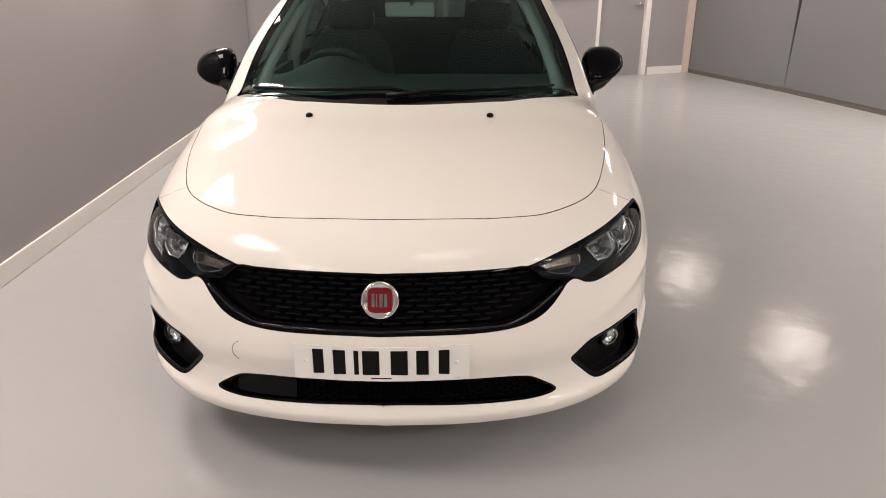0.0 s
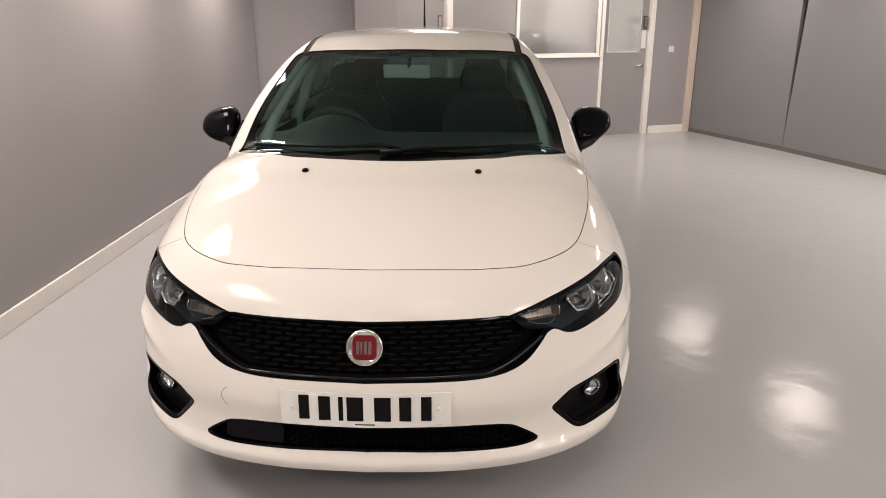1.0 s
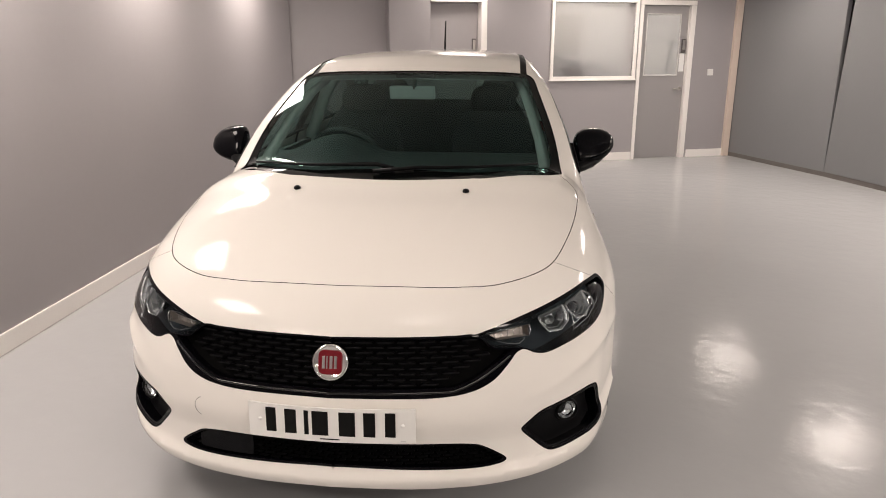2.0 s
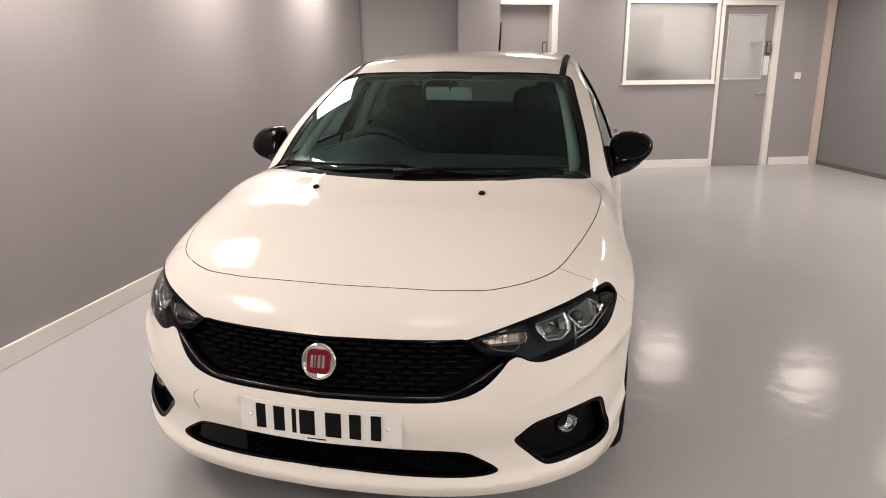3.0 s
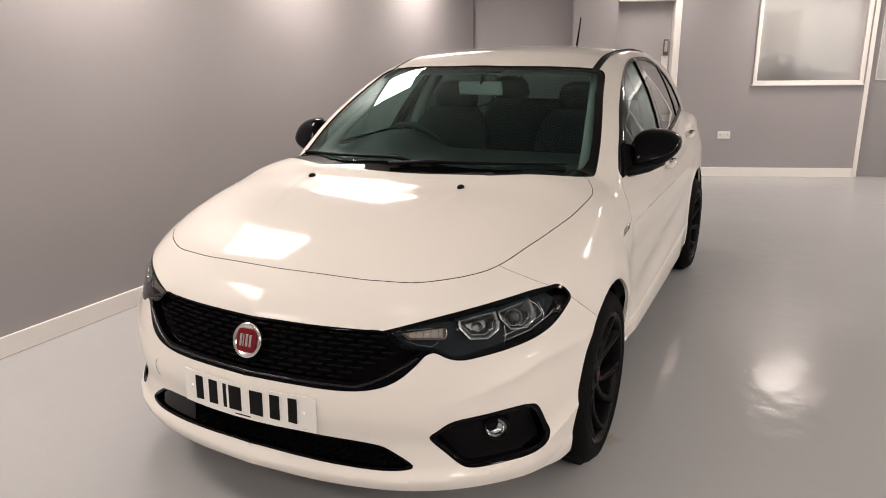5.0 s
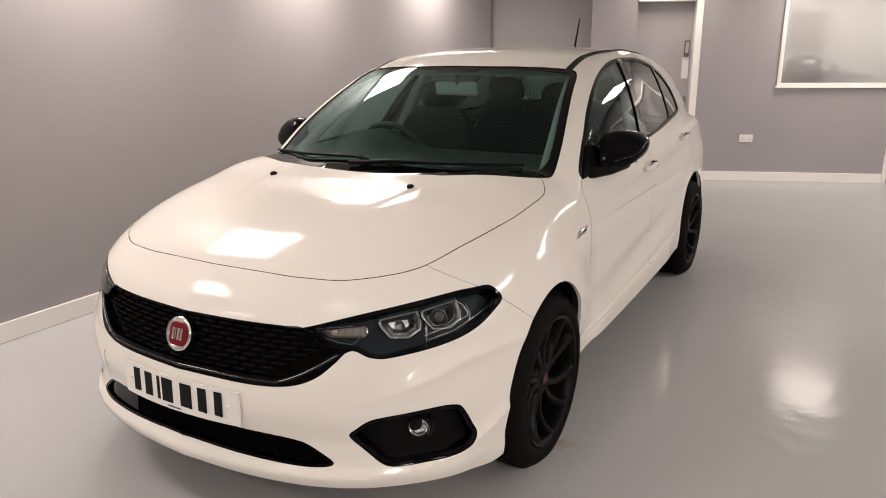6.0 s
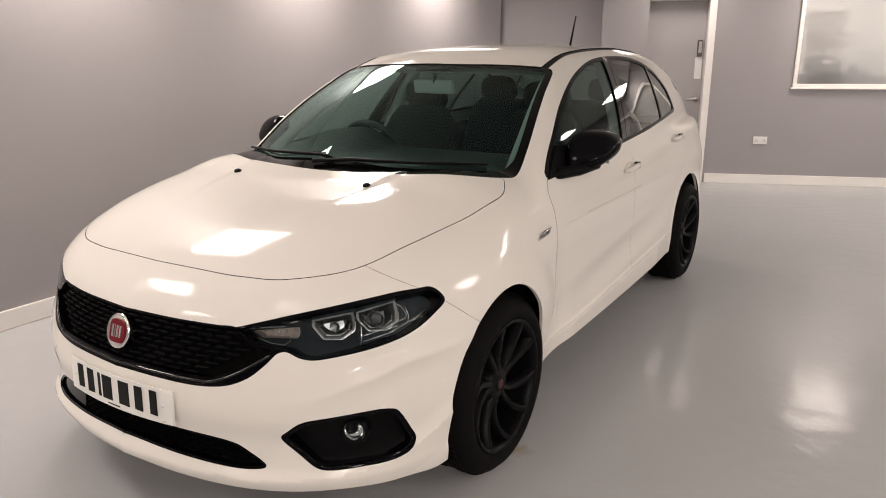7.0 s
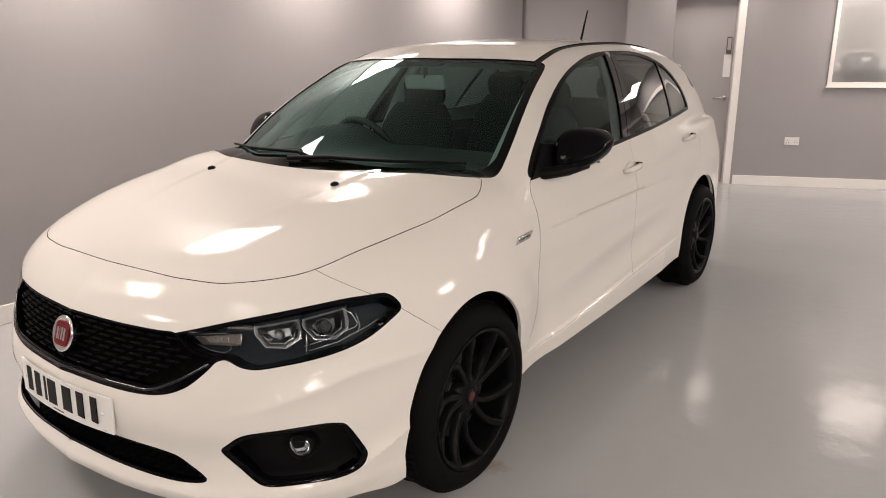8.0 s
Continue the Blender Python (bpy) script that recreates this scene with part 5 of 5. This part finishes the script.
part("parcel_shelf", box((-.62, 3.45, .93), (.62, 4.0, .96), .01), CABIN, car, "dark parcel shelf")
part("cabin_floor", boxes(((-.74, 1.5, .28), (.74, 3.5, .34)), ((-.70, 3.3, .34), (.70, 3.5, .92)), ((-.74, 1.5, .34), (-.70, 3.4, .93)), ((.70, 1.5, .34), (.74, 3.4, .93)), bevel=.01), CABIN, car, "dark cabin lining")


def torus(bm, R, r, m, n=48, k=10):
    pts = [[m @ Vector(((R + r * math.cos(b)) * math.cos(a), (R + r * math.cos(b)) * math.sin(a), r * math.sin(b))) for b in [2 * math.pi * j / k for j in range(k)]] for a in [2 * math.pi * i / n for i in range(n)]]
    vs = [[bm.verts.new(p) for p in row] for row in pts]
    for i in range(n):
        for j in range(k):
            bm.faces.new((vs[i][j], vs[(i + 1) % n][j], vs[(i + 1) % n][(j + 1) % k], vs[i][(j + 1) % k]))


wm = Matrix.Translation((-.375, 1.84, .940)) @ pose(0, 0, 0, -64)
bm = bmesh.new()
torus(bm, .182, .016, wm)
sw2 = part("steering_wheel", bm, CABIN, car, "black leather steering wheel", True)
bm = bmesh.new()
add_box(bm, (-.07, -.06, -.03), (.07, .05, .02), .02, wm)
add_box(bm, (-.175, -.018, -.012), (.175, .018, .006), .004, wm)
add_box(bm, (-.02, -.175, -.012), (.02, 0, .006), .004, wm)
part("steering_hub", bm, CABIN, sw2, "", True)


def seat(x, y, wide, rest_x):
    """A cushion, a backrest that narrows to round shoulders, and rounded headrests on rods."""
    bm = bmesh.new()
    add_box(bm, (x - wide, y - .48, .42), (x + wide, y + .06, .60), .06)
    cush = part("seat", bm, SEAT, car, "dark grey cloth seat", True)
    bm = bmesh.new()
    rows = []
    lean = Matrix.Translation((x, y, .55)) @ pose(0, 0, 0, -14)
    for i in range(11):
        u = i / 10
        w = wide * (1 - .10 * u - (.32 if wide < .4 else .10) * max(u - .72, 0) ** 2 / .078)
        d = .075 * (1 - .45 * u * u)
        h = .62 * u
        ring = []
        for k in range(20):
            a = 2 * math.pi * k / 20
            c, sn = math.cos(a), math.sin(a)
            ring.append(bm.verts.new(lean @ Vector((w * math.copysign(abs(c) ** .45, c), d * math.copysign(abs(sn) ** .6, sn) - (.025 * abs(c) ** 3 if sn < 0 else 0), h))))
        rows.append(ring)
    for r0, r1 in zip(rows, rows[1:]):
        for k in range(20):
            bm.faces.new((r0[k], r0[(k + 1) % 20], r1[(k + 1) % 20], r1[k]))
    bm.faces.new(rows[-1])
    bm.faces.new(rows[0][::-1])
    part("backrest", bm, SEAT, cush, "", True)
    for hx in rest_x:
        bm = bmesh.new()
        bmesh.ops.create_uvsphere(bm, u_segments=24, v_segments=14, radius=1)
        for v in bm.verts:
            q = v.co
            k = (abs(q.x) ** 3 + abs(q.y) ** 3 + abs(q.z) ** 3) ** (-1 / 3)
            v.co = (x + hx + .128 * q.x * k * (1 - .08 * q.z), y + .168 + .050 * q.y * k - .02 * q.z, 1.222 + .082 * q.z * k)
        hr = part("headrest", bm, SEAT, cush, "", True)
        for k in (-.05, .05):
            bm = bmesh.new()
            add_tube(bm, [(x + hx + k, y + .14, 1.08), (x + hx + k, y + .165, 1.18)], .006, 8)
            part("headrest_rod", bm, SATIN_BLACK, hr)


seat(-.37, 2.15, .25, (0,))
seat(.37, 2.15, .25, (0,))
seat(0, 3.05, .62, (-.38, .38))
p, n = on_top(0, 1.82, -.02)
bm = bmesh.new()
add_box(bm, (-.118, -.014, -.033), (.118, .016, .033), .013, Matrix.Translation((-.021, 1.854, 1.284)) @ pose(0, 0, 0, 12, 0, -6))
rv = part("rear_view_mirror", bm, MIRROR_CASE, car, "grey-backed inside rear-view mirror", True)
bm = bmesh.new()
add_box(bm, (-.108, .0155, -.027), (.108, .0175, .027), .001, Matrix.Translation((-.021, 1.854, 1.284)) @ pose(0, 0, 0, 12, 0, -6))
part("mirror_face", bm, MIRROR_GLASS, rv)
bm = bmesh.new()
add_tube(bm, [(-.01, 1.845, 1.30), (-.005, 1.835, 1.34), (0, 1.84, p.z - .01)], [.010, .011, .016], 10)
part("mirror_stalk", bm, CABIN, rv, "", True)
bm = bmesh.new()
add_box(bm, (-.10, p.y - .02, p.z - .03), (.10, p.y + .16, p.z + .005), .012)
part("mirror_housing", bm, CABIN, rv, "dark sensor housing behind the windscreen", True)
# roof lining and pillar trims inside
lining, _ = cut(roof_skin, lambda v: v[:, 1] - 3.75)
shell("roof_lining", lining, CABIN_GREY, car, "pale grey roof lining", off=-.045, lip=0)
for sx in (1, -1):
    bm = bmesh.new()
    pts = [(.655, 1.36, 1.00), (.63, 1.50, 1.10), (.595, 1.66, 1.20), (.555, 1.84, 1.295), (.515, 2.00, 1.355)]
    add_tube(bm, [(sx * (a - .012), b + .025, c - .012) for a, b, c in pts], [.028, .026, .024, .022, .02], 10)
    part("pillar_trim", bm, CABIN_GREY, car, "pale grey windscreen pillar trim", True)
    bm = bmesh.new()
    add_tube(bm, [(sx * .74, 2.42, .60), (sx * .725, 2.42, 1.0), (sx * .64, 2.49, 1.25), (sx * .555, 2.55, 1.40)], .035, 10)
    part("pillar_trim", bm, CABIN_GREY, car, "pale grey door pillar trim", True)
    bm = bmesh.new()
    add_box(bm, (sx * .735 - .015, 1.45, .60), (sx * .735 + .015, 3.40, .985), .01)
    part("door_card", bm, CABIN, car, "dark door lining")
